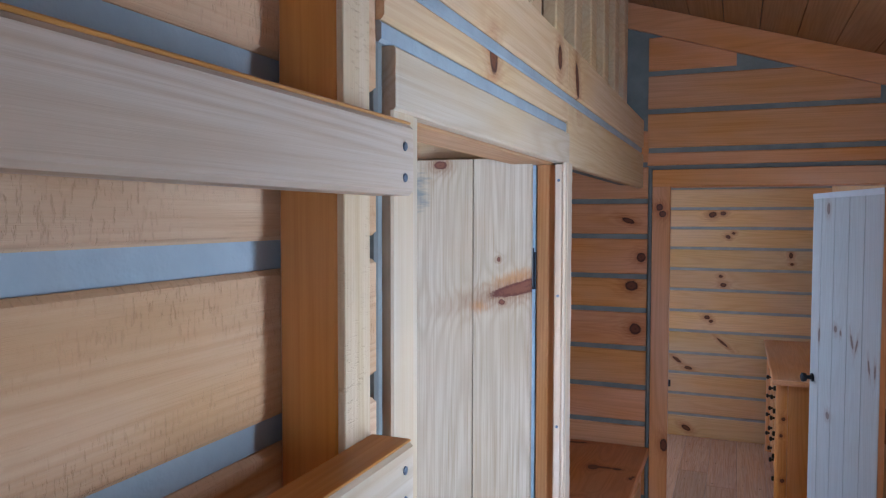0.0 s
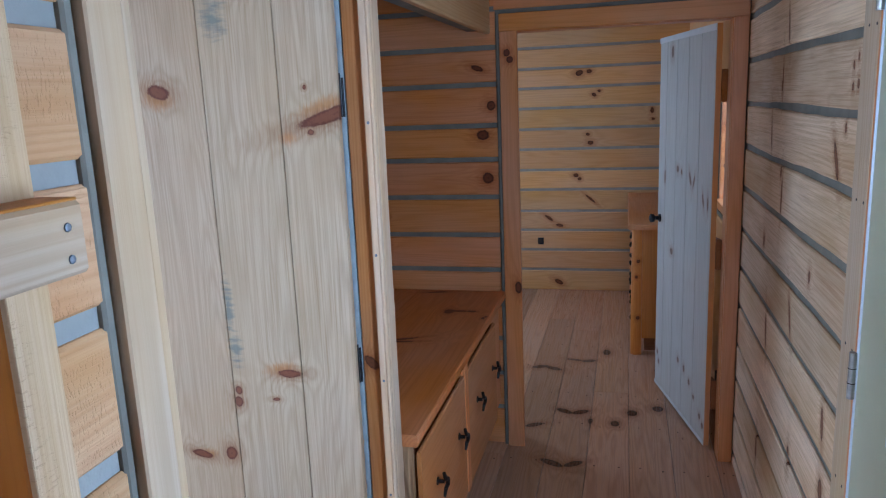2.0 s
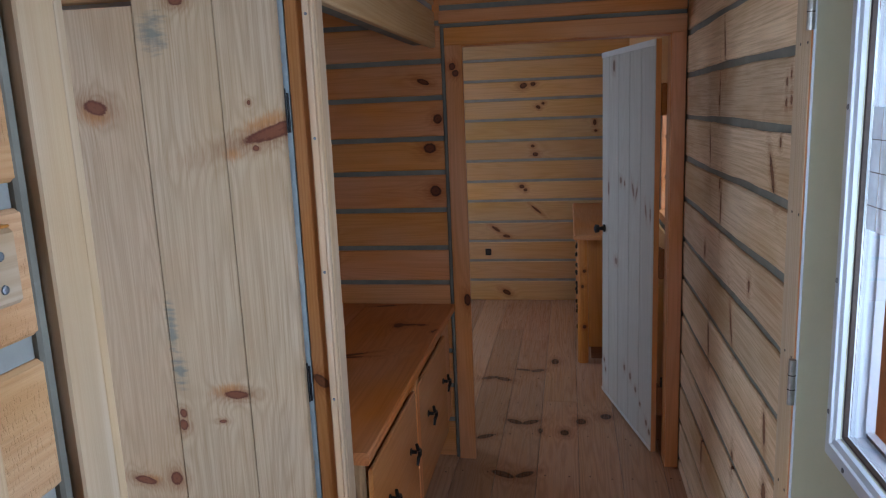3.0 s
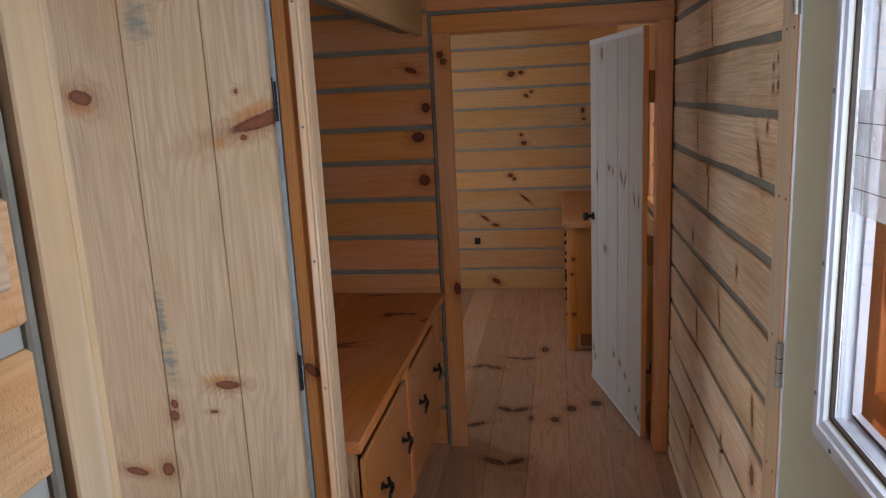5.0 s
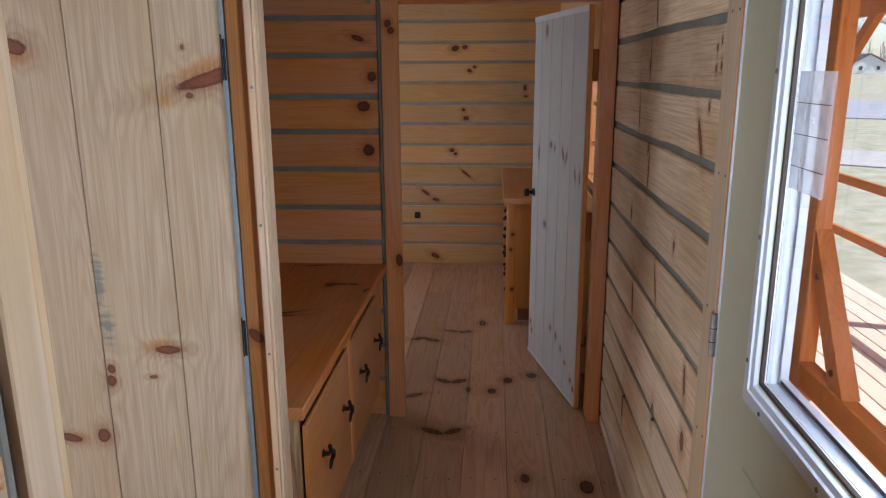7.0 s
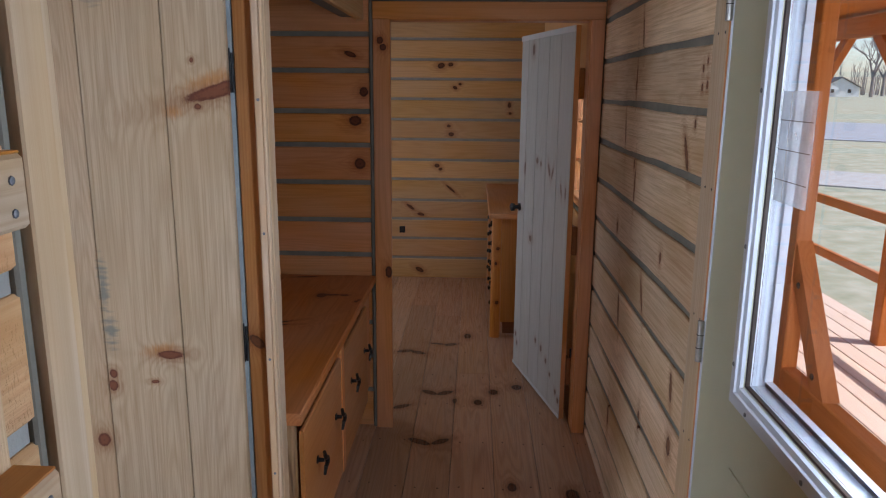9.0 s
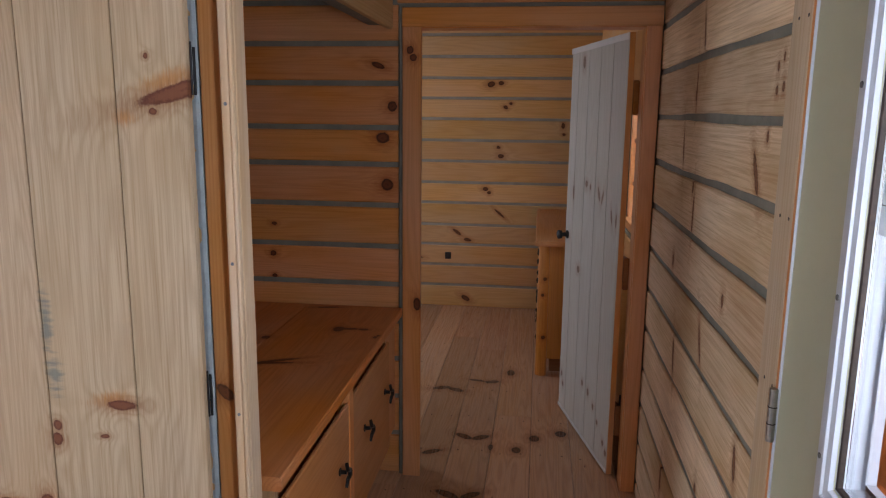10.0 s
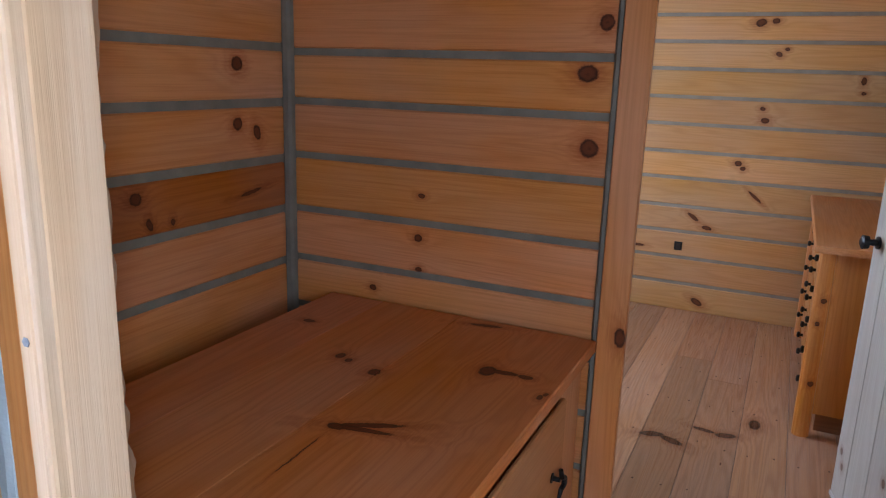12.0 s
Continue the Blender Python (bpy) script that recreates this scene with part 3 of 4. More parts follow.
def lathe(bm, at, axis, profile, n=16):
    """Turns (distance, radius) pairs round an axis that starts at a point."""
    at, axis = Vector(at), Vector(axis).normalized()
    turn = axis.to_track_quat('Z', 'Y').to_matrix()
    rings = [[bm.verts.new(at + axis * d + turn @ Vector((r * math.cos(6.28319 * i / n), r * math.sin(6.28319 * i / n), 0))) for i in range(n)] for d, r in profile]
    for a, b in zip(rings, rings[1:]):
        for i in range(n):
            bm.faces.new((a[i], a[(i + 1) % n], b[(i + 1) % n], b[i]))
    bm.faces.new(rings[0])
    bm.faces.new(rings[-1])
    return bm


def structure(name, bm, material, label, category):
    return tagged(mesh_ob(name, bm, material), label, category, kind="structure")


def rows(chinks, bottom, top, half=0.011):
    """The boards between the chinked joints: pairs of lower and upper edge."""
    edges = [bottom] + [e for c in chinks for e in (c - half, c + half)] + [top]
    return [(edges[i], edges[i + 1]) for i in range(0, len(edges), 2) if edges[i + 1] - edges[i] > 0.01]


# ---- the shell ----
LX = 0.150      # hall side of the left wall
RX = 1.228      # hall side of the right wall
BY = 4.195      # hall side of the bedroom wall
SY = -2.5       # south wall
ROOF0, SLOPE = 2.80, 0.316  # the ceiling's height over x = 0, and its fall towards +x
RIDGE = -0.9


def roof_z(x):
    return ROOF0 - SLOPE * x if x > RIDGE else ROOF0 - SLOPE * RIDGE - SLOPE * (RIDGE - x)


floor = structure("floor", boxes(((WX - 0.1, SY - 0.1, -0.12), (RX + 0.11, FY + 0.1, -0.021))), M_DARK, "subfloor of the cabin under pine planks", "floor")

bm = bmesh.new()
# sloping ceiling of boards, one mesh
x = RX + 0.10
while x > WX - 0.1:
    x0 = max(x - 0.140, WX - 0.1)
    z0, z1 = roof_z(x0), roof_z(x)
    prism(bm, [(x0 + 0.002, z0), (x - 0.002, z1), (x - 0.002, z1 + 0.02), (x0 + 0.002, z0 + 0.02)], 'y', SY - 0.1, FY + 0.1)
    x = x0
    if x <= WX - 0.1 + 1e-6:
        break
ceiling = structure("ceiling", bm, M_CEIL, "sloping ceiling of brown pine boards", "ceiling")
bm = bmesh.new()
prism(bm, [(RX + 0.35, roof_z(RX + 0.35) + 0.06), (RX + 0.35, roof_z(RX + 0.35) + 0.14), (RIDGE, roof_z(RIDGE) + 0.14), (WX - 0.3, roof_z(WX - 0.3) + 0.14), (WX - 0.3, roof_z(WX - 0.3) + 0.06), (RIDGE, roof_z(RIDGE) + 0.06)], 'y', SY - 0.3, FY + 0.3)
structure("roof", bm, M_ROOF, "grey shingled gable roof of the cabin", "roof")


def gable(bm, xa, xb, y0, y1, z0=0.0):
    """A piece of cross wall from the floor to the ceiling boards."""
    xs = [xa] + ([RIDGE] if xa < RIDGE < xb else []) + [xb]
    prism(bm, [(xa, z0), (xb, z0)] + [(c, roof_z(c) + 0.01) for c in reversed(xs)], 'y', y0, y1)


# bedroom wall with its doorway
DX0, DX1, DH = 0.283, 1.168, 1.95
bm = bmesh.new()
gable(bm, WX, DX0 - 0.06, BY + 0.008, BY + 0.10)
gable(bm, DX1 + 0.02, RX, BY + 0.008, BY + 0.10)
gable(bm, DX0 - 0.06, DX1 + 0.02, BY + 0.008, BY + 0.10, DH + 0.02)
wall_bedroom = structure("wall_bedroom", bm, M_CHINK, "stained pine log wall with grey chinking round a doorway", "wall")

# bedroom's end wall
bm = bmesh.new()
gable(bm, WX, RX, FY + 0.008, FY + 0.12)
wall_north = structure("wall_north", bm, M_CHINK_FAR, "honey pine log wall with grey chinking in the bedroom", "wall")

# south wall, with a wide unseen window added behind the walker for light
bm = bmesh.new()
gable(bm, WX, -1.05, SY - 0.12, SY)
gable(bm, 0.85, RX, SY - 0.12, SY)
gable(bm, -1.05, 0.85, SY - 0.12, SY, 2.0)
box(bm, (-1.05, SY - 0.12, 0), (0.85, SY, 0.2))
wall_south = structure("wall_south", bm, M_LEFT, "plain pine wall with an added wide glazed opening", "wall")

# west walls; the side-room opening is added, out of view
bm = bmesh.new()
for ya, yb, za, zb in ((SY - 0.12, 0.55, 0, roof_z(WX) + 0.01), (0.55, 1.40, 0, 0.7), (0.55, 1.40, 1.6, roof_z(WX) + 0.01), (1.40, 5.30, 0, roof_z(WX) + 0.01), (5.30, 6.20, 0, 0.92), (5.30, 6.20, 1.92, roof_z(WX) + 0.01), (6.20, FY + 0.12, 0, roof_z(WX) + 0.01)):
    box(bm, (WX - 0.12, ya, za), (WX, yb, zb))
wall_west = structure("wall_west", bm, M_FAR, "plain pine wall closing the cabin", "wall")

# east wall: entry door, bedroom window, and a living-room window added out of view
EY0, EY1, EH = 1.46, 2.505, 2.10
TOPR = roof_z(RX) + 0.01
bm = bmesh.new()
for ya, yb, za, zb in ((SY - 0.12, -1.3, 0, TOPR), (-1.3, -0.2, 0, 0.9), (-1.3, -0.2, 1.9, TOPR), (-0.2, EY0, 0, TOPR), (EY0, EY1, EH, TOPR), (EY1, 4.45, 0, TOPR),
                       (4.45, 5.25, 0, 1.02), (4.45, 5.25, 1.70, TOPR), (5.25, FY + 0.12, 0, TOPR)):
    box(bm, (RX + 0.008, ya, za), (RX + 0.11, yb, zb))
wall_east = structure("wall_east", bm, M_CHINK, "pale pine log wall with grey chinking beside the entry door", "wall")

# left wall of the hall, with the plank door's opening
LY0, LY1, LH = 1.737, 2.582, 1.945
bm = boxes(((LX - 0.10, 0.30, 0), (LX - 0.008, LY0 - 0.02, 2.25)), ((LX - 0.10, LY0 - 0.02, LH + 0.02), (LX - 0.008, 2.66, 2.25)))
wall_left = structure("wall_left", bm, M_CHINK_L, "rough-sawn pale pine log wall with grey-blue chinking", "wall")
bm = boxes(((WX, 0.30, 0), (LX - 0.10, 0.38, 2.2)))
structure("wall_closet_south", bm, M_LEFT, "plain pine wall of the side room", "wall")
bm = boxes(((WX, 2.590, 0), (LX - 0.055, 2.655, 2.2)))
wall_partition = structure("wall_partition", bm, M_CHINK_L, "thin log partition between side room and alcove", "wall")
bm = boxes(((-0.96, 2.66, 0), (-0.868, BY + 0.008, 2.2)))
wall_alcove = structure("wall_alcove", bm, M_CHINK, "honey pine log wall of the alcove with grey chinking", "wall")
bm = boxes(((WX, 0.30, 2.2), (LX - 0.11, BY, 2.235)))
structure("loft_floor", bm, M_CEIL, "brown pine floor of the loft over the alcove", "ceiling")


def log_wall(parent, mat, axis, chinks, bottom, top, face, a, b, sign, thick=0.02, ch=0.005, clip=None, half=0.011, odd=None):
    """Boards on a wall face, each a piece of the wall. sign: the way that the face looks."""
    for n, (z0, z1) in enumerate(rows(chinks, bottom, top, half)):
        aa, bb = clip(z0, z1, a, b) if clip else (a, b)
        if bb - aa < 0.02:
            continue
        f0, f1 = (face - thick, face) if sign > 0 else (face, face + thick)
        if axis == 'y':
            bm = slab((f0, aa, z0), (f1, bb, z1), 'y', ch)
        else:
            bm = slab((aa, f0, z0), (bb, f1, z1), 'x', ch)
        part("log_board", bm, (odd or {}).get(n, mat), parent)


def rough_boards(parent, mat, chinks, bottom, top, face, a, b, half=0.011):
    """Sawn boards along y with uneven edges, on a wall that looks towards -x."""
    for z0, z1 in rows(chinks, bottom, top, half):
        bm, prev, n = bmesh.new(), None, 14
        ph = random.uniform(0, 6)
        for i in range(n + 1):
            y = a + (b - a) * i / n
            lo = z0 + 0.003 * math.sin(y * 5 + ph) + random.uniform(-0.0018, 0.0018)
            hi = z1 + 0.003 * math.sin(y * 4 + ph * 2) + random.uniform(-0.0018, 0.0018)
            f = face + random.uniform(-0.0012, 0.0008)
            ring = [bm.verts.new(p) for p in ((face + 0.02, y, lo), (f + 0.004, y, lo), (f, y, lo + 0.004), (f, y, hi - 0.004), (f + 0.004, y, hi), (face + 0.02, y, hi))]
            if prev:
                for k in range(6):
                    bm.faces.new((prev[k], prev[(k + 1) % 6], ring[(k + 1) % 6], ring[k]))
            else:
                bm.faces.new(ring)
            prev = ring
        bm.faces.new(prev)
        part("log_board", bm, mat, parent)


LC = [0.19, 0.365, 0.54, 0.715, 0.892, 1.07, 1.25, 1.435, 1.607, 1.777, 1.95]
log_wall(wall_left, M_LEFT, 'y', LC, 0.0, 2.11, LX, 0.30, 1.632, 1, half=0.014)
log_wall(wall_left, M_HEAD, 'y', [2.112], 2.050, 2.25, LX + 0.012, 1.632, 2.64, 1, 0.03, half=0.0125)
bm = bmesh.new()
slab((LX - 0.008, 1.632, 2.0235), (LX + 0.008, 2.641, 2.0495), 'y', 0.004, bm)
slab((LX - 0.008, 1.632, 2.100), (LX + 0.008, BY - 0.03, 2.124), 'y', 0.004, bm)
structure("chinking_header", bm, M_CHINK_L, "grey-blue chinking lines over the side door", "chinking")
log_wall(wall_left, M_HEAD, 'y', [], 2.122, 2.25, LX + 0.012, 0.30, 1.632, 1, 0.03)
# header across the mouth of the alcove
header = structure("beam_header", boxes(((LX - 0.09, 2.66, 1.96), (LX + 0.002, BY - 0.002, 2.245))), M_CHINK, "pale pine header of two boards over the alcove", "beam")
log_wall(header, M_HEAD, 'y', [2.112], 1.945, 2.25, LX + 0.012, 2.642, BY - 0.003, 1, 0.03, half=0.0125)

RC = [0.06, 0.235, 0.411, 0.566, 0.746, 0.911, 1.080, 1.255, 1.430, 1.604, 1.777, 1.948, 2.13, 2.31]
random.seed(31)
rough_boards(wall_east, M_RIGHT, RC, 0.0, TOPR - 0.02, RX, 2.613, BY - 0.026)
log_wall(wall_east, M_RIGHT, 'y', RC[1:], 0.0, TOPR - 0.02, RX, SY, -1.4, -1)
log_wall(wall_east, M_RIGHT, 'y', RC[1:], 0.0, TOPR - 0.02, RX, -0.1, EY0 - 0.11, -1)
log_wall(wall_east, M_RIGHT, 'y', RC[-2:], 2.16, TOPR - 0.02, RX, EY0 - 0.11, 2.613, -1)

AC = [0.19, 0.365, 0.54, 0.71, 0.877, 1.044, 1.222, 1.395, 1.548, 1.729, 1.888, 2.05]
log_wall(wall_bedroom, M_ALCOVE, 'x', AC, 0.0, 2.20, BY, -0.835, 0.184, -1)


def under_roof(z0, z1, a, b):
    return a, min(b, (ROOF0 - 0.02 - z1) / SLOPE)


log_wall(wall_bedroom, M_ALCOVE, 'x', [2.112, 2.284, 2.451, 2.62, 2.79], 2.045, 2.95, BY, LX + 0.03, RX, -1, clip=under_roof)
log_wall(wall_alcove, M_ALCOVE_SIDE, 'y', [0.19, 0.365, 0.54, 0.866, 1.043, 1.21, 1.389, 1.559, 1.735, 1.91, 2.08], 0.0, 2.20, -0.86, 2.66, BY - 0.03, 1, half=0.013, odd={5: M_ALCOVE_RED})
log_wall(wall_partition, M_LEFT_X, 'x', LC, 0.0, 2.11, 2.584, -1.2, 0.0855, -1, 0.014)
log_wall(wall_partition, M_ALCOVE, 'x', AC, 0.0, 2.11, 2.660, -0.86, 0.12, 1, 0.0045)
FC = [0.181, 0.356, 0.53, 0.697, 0.881, 1.049, 1.224, 1.393, 1.565, 1.73, 1.889, 2.056, 2.225, 2.40, 2.57, 2.74]
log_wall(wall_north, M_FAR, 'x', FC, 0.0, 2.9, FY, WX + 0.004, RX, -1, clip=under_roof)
log_wall(wall_east, M_FAR, 'y', [], 0.0, 1.0, RX - 0.004, BY + 0.11, FY, -1, 0.014)
log_wall(wall_east, M_FAR, 'y', [], 1.72, TOPR - 0.03, RX - 0.004, BY + 0.11, FY, -1, 0.014)

# chinking in the corners
bm = bmesh.new()
slab((-0.865, BY - 0.03, 0.0), (-0.832, BY + 0.004, 2.2), 'z', 0.008, bm)
structure("chinking_corner", bm, M_CHINK, "upright bead of grey chinking in the alcove corner", "chinking")
bm = bmesh.new()
slab((0.186, BY - 0.012, 0.0), (0.207, BY + 0.006, 2.03), 'z', 0.006, bm)
structure("chinking_doorway", bm, M_CHINK, "upright bead of grey chinking beside the doorway trim", "chinking")
bm = bmesh.new()
slab((LX - 0.02, 1.630, 0.0), (LX + 0.002, 1.648, 2.06), 'z', 0.004, bm)
structure("chinking_door", bm, M_CHINK, "upright bead of grey-blue chinking beside the door trim", "chinking")

# Dark strip paints in the shade of the narrow gap beside the casing.
bm = bmesh.new()
slab((LX - 0.02, 1.6485, 0.0), (LX - 0.006, 1.6538, 2.03), 'z', 0.001, bm)
structure("trim_gap_shade", bm, M_DARK, "dark strip standing for the shaded gap between chinking and casing", "trim")

# rake board under the sloping ceiling on the bedroom wall
bm = bmesh.new()
prism(bm, [(LX - 0.1, roof_z(LX - 0.1) - 0.115), (RX, roof_z(RX) - 0.115), (RX, roof_z(RX) - 0.002), (LX - 0.1, roof_z(LX - 0.1) - 0.002)], 'y', BY - 0.02, BY)
structure("trim_rake", bm, M_STAIN_X, "stained pine rake board under the sloping ceiling", "trim")

# loft balustrade above the header
for i, y in enumerate((1.75, 1.99, 2.23, 2.47, 2.71, 2.95, 3.19, 3.43, 3.67, 3.91)):
    ob = mesh_ob("loft_baluster", slab((LX - 0.075, y, 2.25), (LX - 0.035, y + 0.09, roof_z(LX - 0.03) - 0.002), 'z', 0.005), M_HEAD)
    tagged(ob, "upright pine baluster of the loft", "baluster", "loft balusters")



def window(name, label, axis, at, a, b, z0, z1, bars, mat):
    """A framed window in a wall opening; a..b along the wall, at: the wall's inner face. axis: the way that it runs."""
    def slat(lo, hi, way):
        return slab((lo[0], at + lo[1], lo[2]), (hi[0], at + hi[1], hi[2]), way, 0.003) if axis == 'x' else slab((at + lo[1], lo[0], lo[2]), (at + hi[1], hi[0], hi[2]), way, 0.003)
    w = tagged(new(name), label, "window", kind="structure")
    f = 0.045
    part("window_frame", slat((a + 0.001, 0.02, z0 + 0.001), (a + f, 0.075, z1 - 0.001), 'z'), mat, w)
    part("window_frame", slat((b - f, 0.02, z0 + 0.001), (b - 0.001, 0.075, z1 - 0.001), 'z'), mat, w)
    part("window_frame", slat((a + f, 0.02, z1 - f), (b - f, 0.075, z1 - 0.001), axis), mat, w)
    part("window_sill", slat((a + f, 0.0, z0 + 0.001), (b - f, 0.075, z0 + f), axis), mat, w)
    for k in range(bars):
        z = z0 + (z1 - z0) * (k + 1) / (bars + 1)
        part("glazing_bar", slat((a + f, 0.035, z - 0.01), (b - f, 0.055, z + 0.01), axis), mat, w)
    if axis == 'x':
        bm = boxes(((a + f, at + 0.044, z0 + f), (b - f, at + 0.047, z1 - f)))
    else:
        bm = boxes(((at + 0.044, a + f, z0 + f), (at + 0.047, b - f, z1 - f)))
    p = part("pane", bm, M_GLASS, w)
    p.visible_shadow = False
    return w


window("window_1", "bedroom window with stained pine frame and glazing bars", 'y', RX + 0.01, 4.45, 5.25, 1.02, 1.70, 2, M_STAIN_Y)
window("window_2", "bedroom window in the west wall with stained frame", 'y', WX - 0.09, 5.30, 6.20, 0.92, 1.92, 1, M_STAIN_Y)
window("window_3", "added unseen living-room window with a pale pine frame", 'y', RX + 0.01, -1.3, -0.2, 0.9, 1.9, 1, M_PALE_Y)
window("window_4", "added unseen wide window with a pale pine frame", 'x', SY - 0.11, -1.05, 0.85, 0.2, 2.0, 1, M_PALE_Y)
window("window_5", "added unseen side-room window with a pale pine frame", 'y', WX - 0.09, 0.55, 1.40, 0.7, 1.6, 1, M_PALE_Y)

# ---- trim of the bedroom doorway ----
trim = structure("trim_bedroom_doorway", slab((0.205, BY - 0.024, 0.0), (DX0, BY, DH), 'z', 0.003), M_STAIN_Z, "stained pine casing of the bedroom doorway", "trim")
part("casing", slab((DX1, BY - 0.024, 0.0), (RX - 0.002, BY, DH), 'z', 0.003), M_STAIN_Z, trim)
part("casing", slab((0.205, BY - 0.024, DH), (RX - 0.002, BY, DH + 0.075), 'x', 0.003), M_STAIN_X, trim)
part("jamb", slab((DX0 - 0.06, BY, 0.0), (DX0 - 0.036, BY + 0.11, DH), 'z', 0.002), M_STAIN_Z, trim)
part("jamb", slab((DX1 - 0.002, BY, 0.0), (DX1 + 0.02, BY + 0.11, DH), 'z', 0.002), M_STAIN_Z, trim)
part("jamb", slab((DX0 - 0.06, BY, DH - 0.002), (DX1 + 0.02, BY + 0.11, DH + 0.018), 'x', 0.002), M_STAIN_X, trim)

# ---- trim of the side room's door ----
trim = structure("trim_side_door", slab((LX - 0.01, 1.654, 0.0), (LX + 0.012, 1.718, LH), 'z', 0.003), M_PALE_Z, "bare pale pine casing nailed round the side door", "trim")
part("casing_edge", slab((LX - 0.03, 1.7195, 0.0), (LX + 0.008, LY0 + 0.002, LH), 'z', 0.003), M_PALE_Z, trim)
part("casing", slab((LX - 0.01, 1.654, LH), (LX + 0.016, 2.642, LH + 0.078), 'y', 0.003), M_PALE_Y, trim)
part("jamb_head", slab((LX - 0.10, LY0, LH - 0.004), (LX - 0.012, LY1 + 0.02, LH + 0.016), 'y', 0.002), M_CEIL, trim)
part("jamb", slab((LX - 0.10, LY0 - 0.018, 0.0), (LX - 0.032, LY0, LH - 0.004), 'z', 0.002), M_JAMB, trim)
part("jamb", slab((0.099, 2.582, 0.0), (0.1465, 2.63, LH - 0.004), 'z', 0.003), M_JAMB_SIDE, trim, "orange stained jamb")
part("stop", slab((0.147, 2.567, 0.0), (0.1665, 2.628, LH - 0.004), 'z', 0.003), M_PALE_Z, trim)
part("casing", slab((0.167, 2.5655, 0.0), (0.1755, 2.60, LH), 'z', 0.002), M_PALE_Z, trim)
bm, prev = bmesh.new(), None
random.seed(17)
for i in range(91):
    z = i * (LH - 0.004) / 90
    w, d = random.uniform(-0.003, 0.002), random.uniform(-0.0025, 0.002)
    ring = [bm.verts.new(p) for p in ((0.076 + w, 2.5868, z), (0.080 + w, 2.5838 + d, z), (0.089, 2.5828 + d, z), (0.0965, 2.5845 + d, z), (0.0985, 2.60, z), (0.076 + w, 2.60, z))]
    if prev:
        for k in range(6):
            bm.faces.new((prev[k], prev[(k + 1) % 6], ring[(k + 1) % 6], ring[k]))
    else:
        bm.faces.new(ring)
    prev = ring
bm.faces.new(prev)
part("caulk_bead", bm, M_CAULK, trim, "lumpy bead of pale blue caulk")
# the wall's end, a wide bare board with a waney edge
bm = bmesh.new()
random.seed(4)
zs = [i * LH / 160 for i in range(161)]
prev = None
for z in zs:
    w = 2.623 + 0.003 * math.sin(z * 23) * math.sin(z * 7) + random.uniform(-0.0022, 0.0015)
    ring = [bm.verts.new(p) for p in ((0.1758, 2.576, z), (0.1775, 2.5775, z), (0.1775, w, z), (0.172, w + 0.004, z), (0.140, w + 0.037 + random.uniform(-0.003, 0.003), z), (0.140, 2.6285, z), (0.1758, 2.6285, z))]
    if prev:
        n = len(ring)
        for i in range(n):
            bm.faces.new((prev[i], prev[(i + 1) % n], ring[(i + 1) % n], ring[i]))
    else:
        bm.faces.new(ring)
    prev = ring
bm.faces.new(prev)
part("end_board", bm, M_PALE_Z, trim, "bare pine end board with a rough edge")

# ---- plank door of the side room, open into it ----
DOOR_HX, DOOR_HY, DOOR_TURN = 0.101, 2.527, 3.0
door = thing("door_side_room", None, "bare pine plank door standing open into the side room", "door")
door.matrix_world = pose(DOOR_HX, DOOR_HY, 0, 0, 0, DOOR_TURN)
edges = [0.0, -0.145, -0.337, -0.537, -0.717]
for i in range(4):
    x1, x0 = edges[i], edges[i + 1]
    ztop = 1.937 if i > 1 else 1.955
    part("plank", slab((x0 + 0.001, 0.0, 0.015), (x1 - 0.001, 0.022, ztop), 'z', 0.0018), M_PLANKDOOR, door)
part("rail", slab((-0.72, 0.022, 0.25), (-0.03, 0.04, 0.37), 'x', 0.004), M_PLANKDOOR, door)
part("rail", slab((-0.72, 0.022, 1.55), (-0.03, 0.04, 1.67), 'x', 0.004), M_PLANKDOOR, door)
for z in (0.35, 0.98, 1.64):
    part("hinge", slab((0.0005, 0.015, z), (0.003, 0.021, z + 0.10), 'z', 0.001), M_BLACK, door, "black iron butt hinge")
    part("hinge_pin", rod(bmesh.new(), (0.005, 0.024, z), (0.005, 0.024, z + 0.09), 0.003, 0.003, 8), M_BLACK, door)
door.matrix_world = pose(DOOR_HX, DOOR_HY, 0, 0, 0, DOOR_TURN)

# ---- bedroom door leaf ----
leaf = thing("door_bedroom", None, "whitewashed plank door standing open into the bedroom", "door")
W = 0.8024
seams = [0.0, 0.18, 0.345, 0.515, 0.68, W]
for a, b in zip(seams, seams[1:]):
    part("plank", slab((a + 0.0004, -0.004, 0.012), (b - 0.0004, 0.02, 1.940), 'z', 0.0045), M_LEAF, leaf)
for z in (0.20, 0.87, 1.61):
    part("rail", slab((-0.012, -0.028, z), (W - 0.04, -0.0045, z + 0.14), 'x', 0.004), M_STAIN_DARK, leaf)
part("top_strip", slab((0.0, 0.0202, 1.912), (W, 0.0235, 1.940), 'x', 0.001), M_STRIP, leaf, "cream strip along the top")
part("bottom_strip", slab((0.0, 0.0202, 0.012), (W, 0.0235, 0.030), 'x', 0.001), M_STRIP, leaf, "cream strip along the bottom")
part("edge_strip", slab((-0.004, -0.004, 0.012), (0.0, 0.0195, 1.94), 'z', 0.001), M_STAIN_Z, leaf, "stained hinge edge")
for z in (0.3, 1.62):
    part("hinge", slab((-0.009, -0.03, z), (-0.0045, -0.020, z + 0.09), 'z', 0.002), M_DARK, leaf, "dark iron hinge")
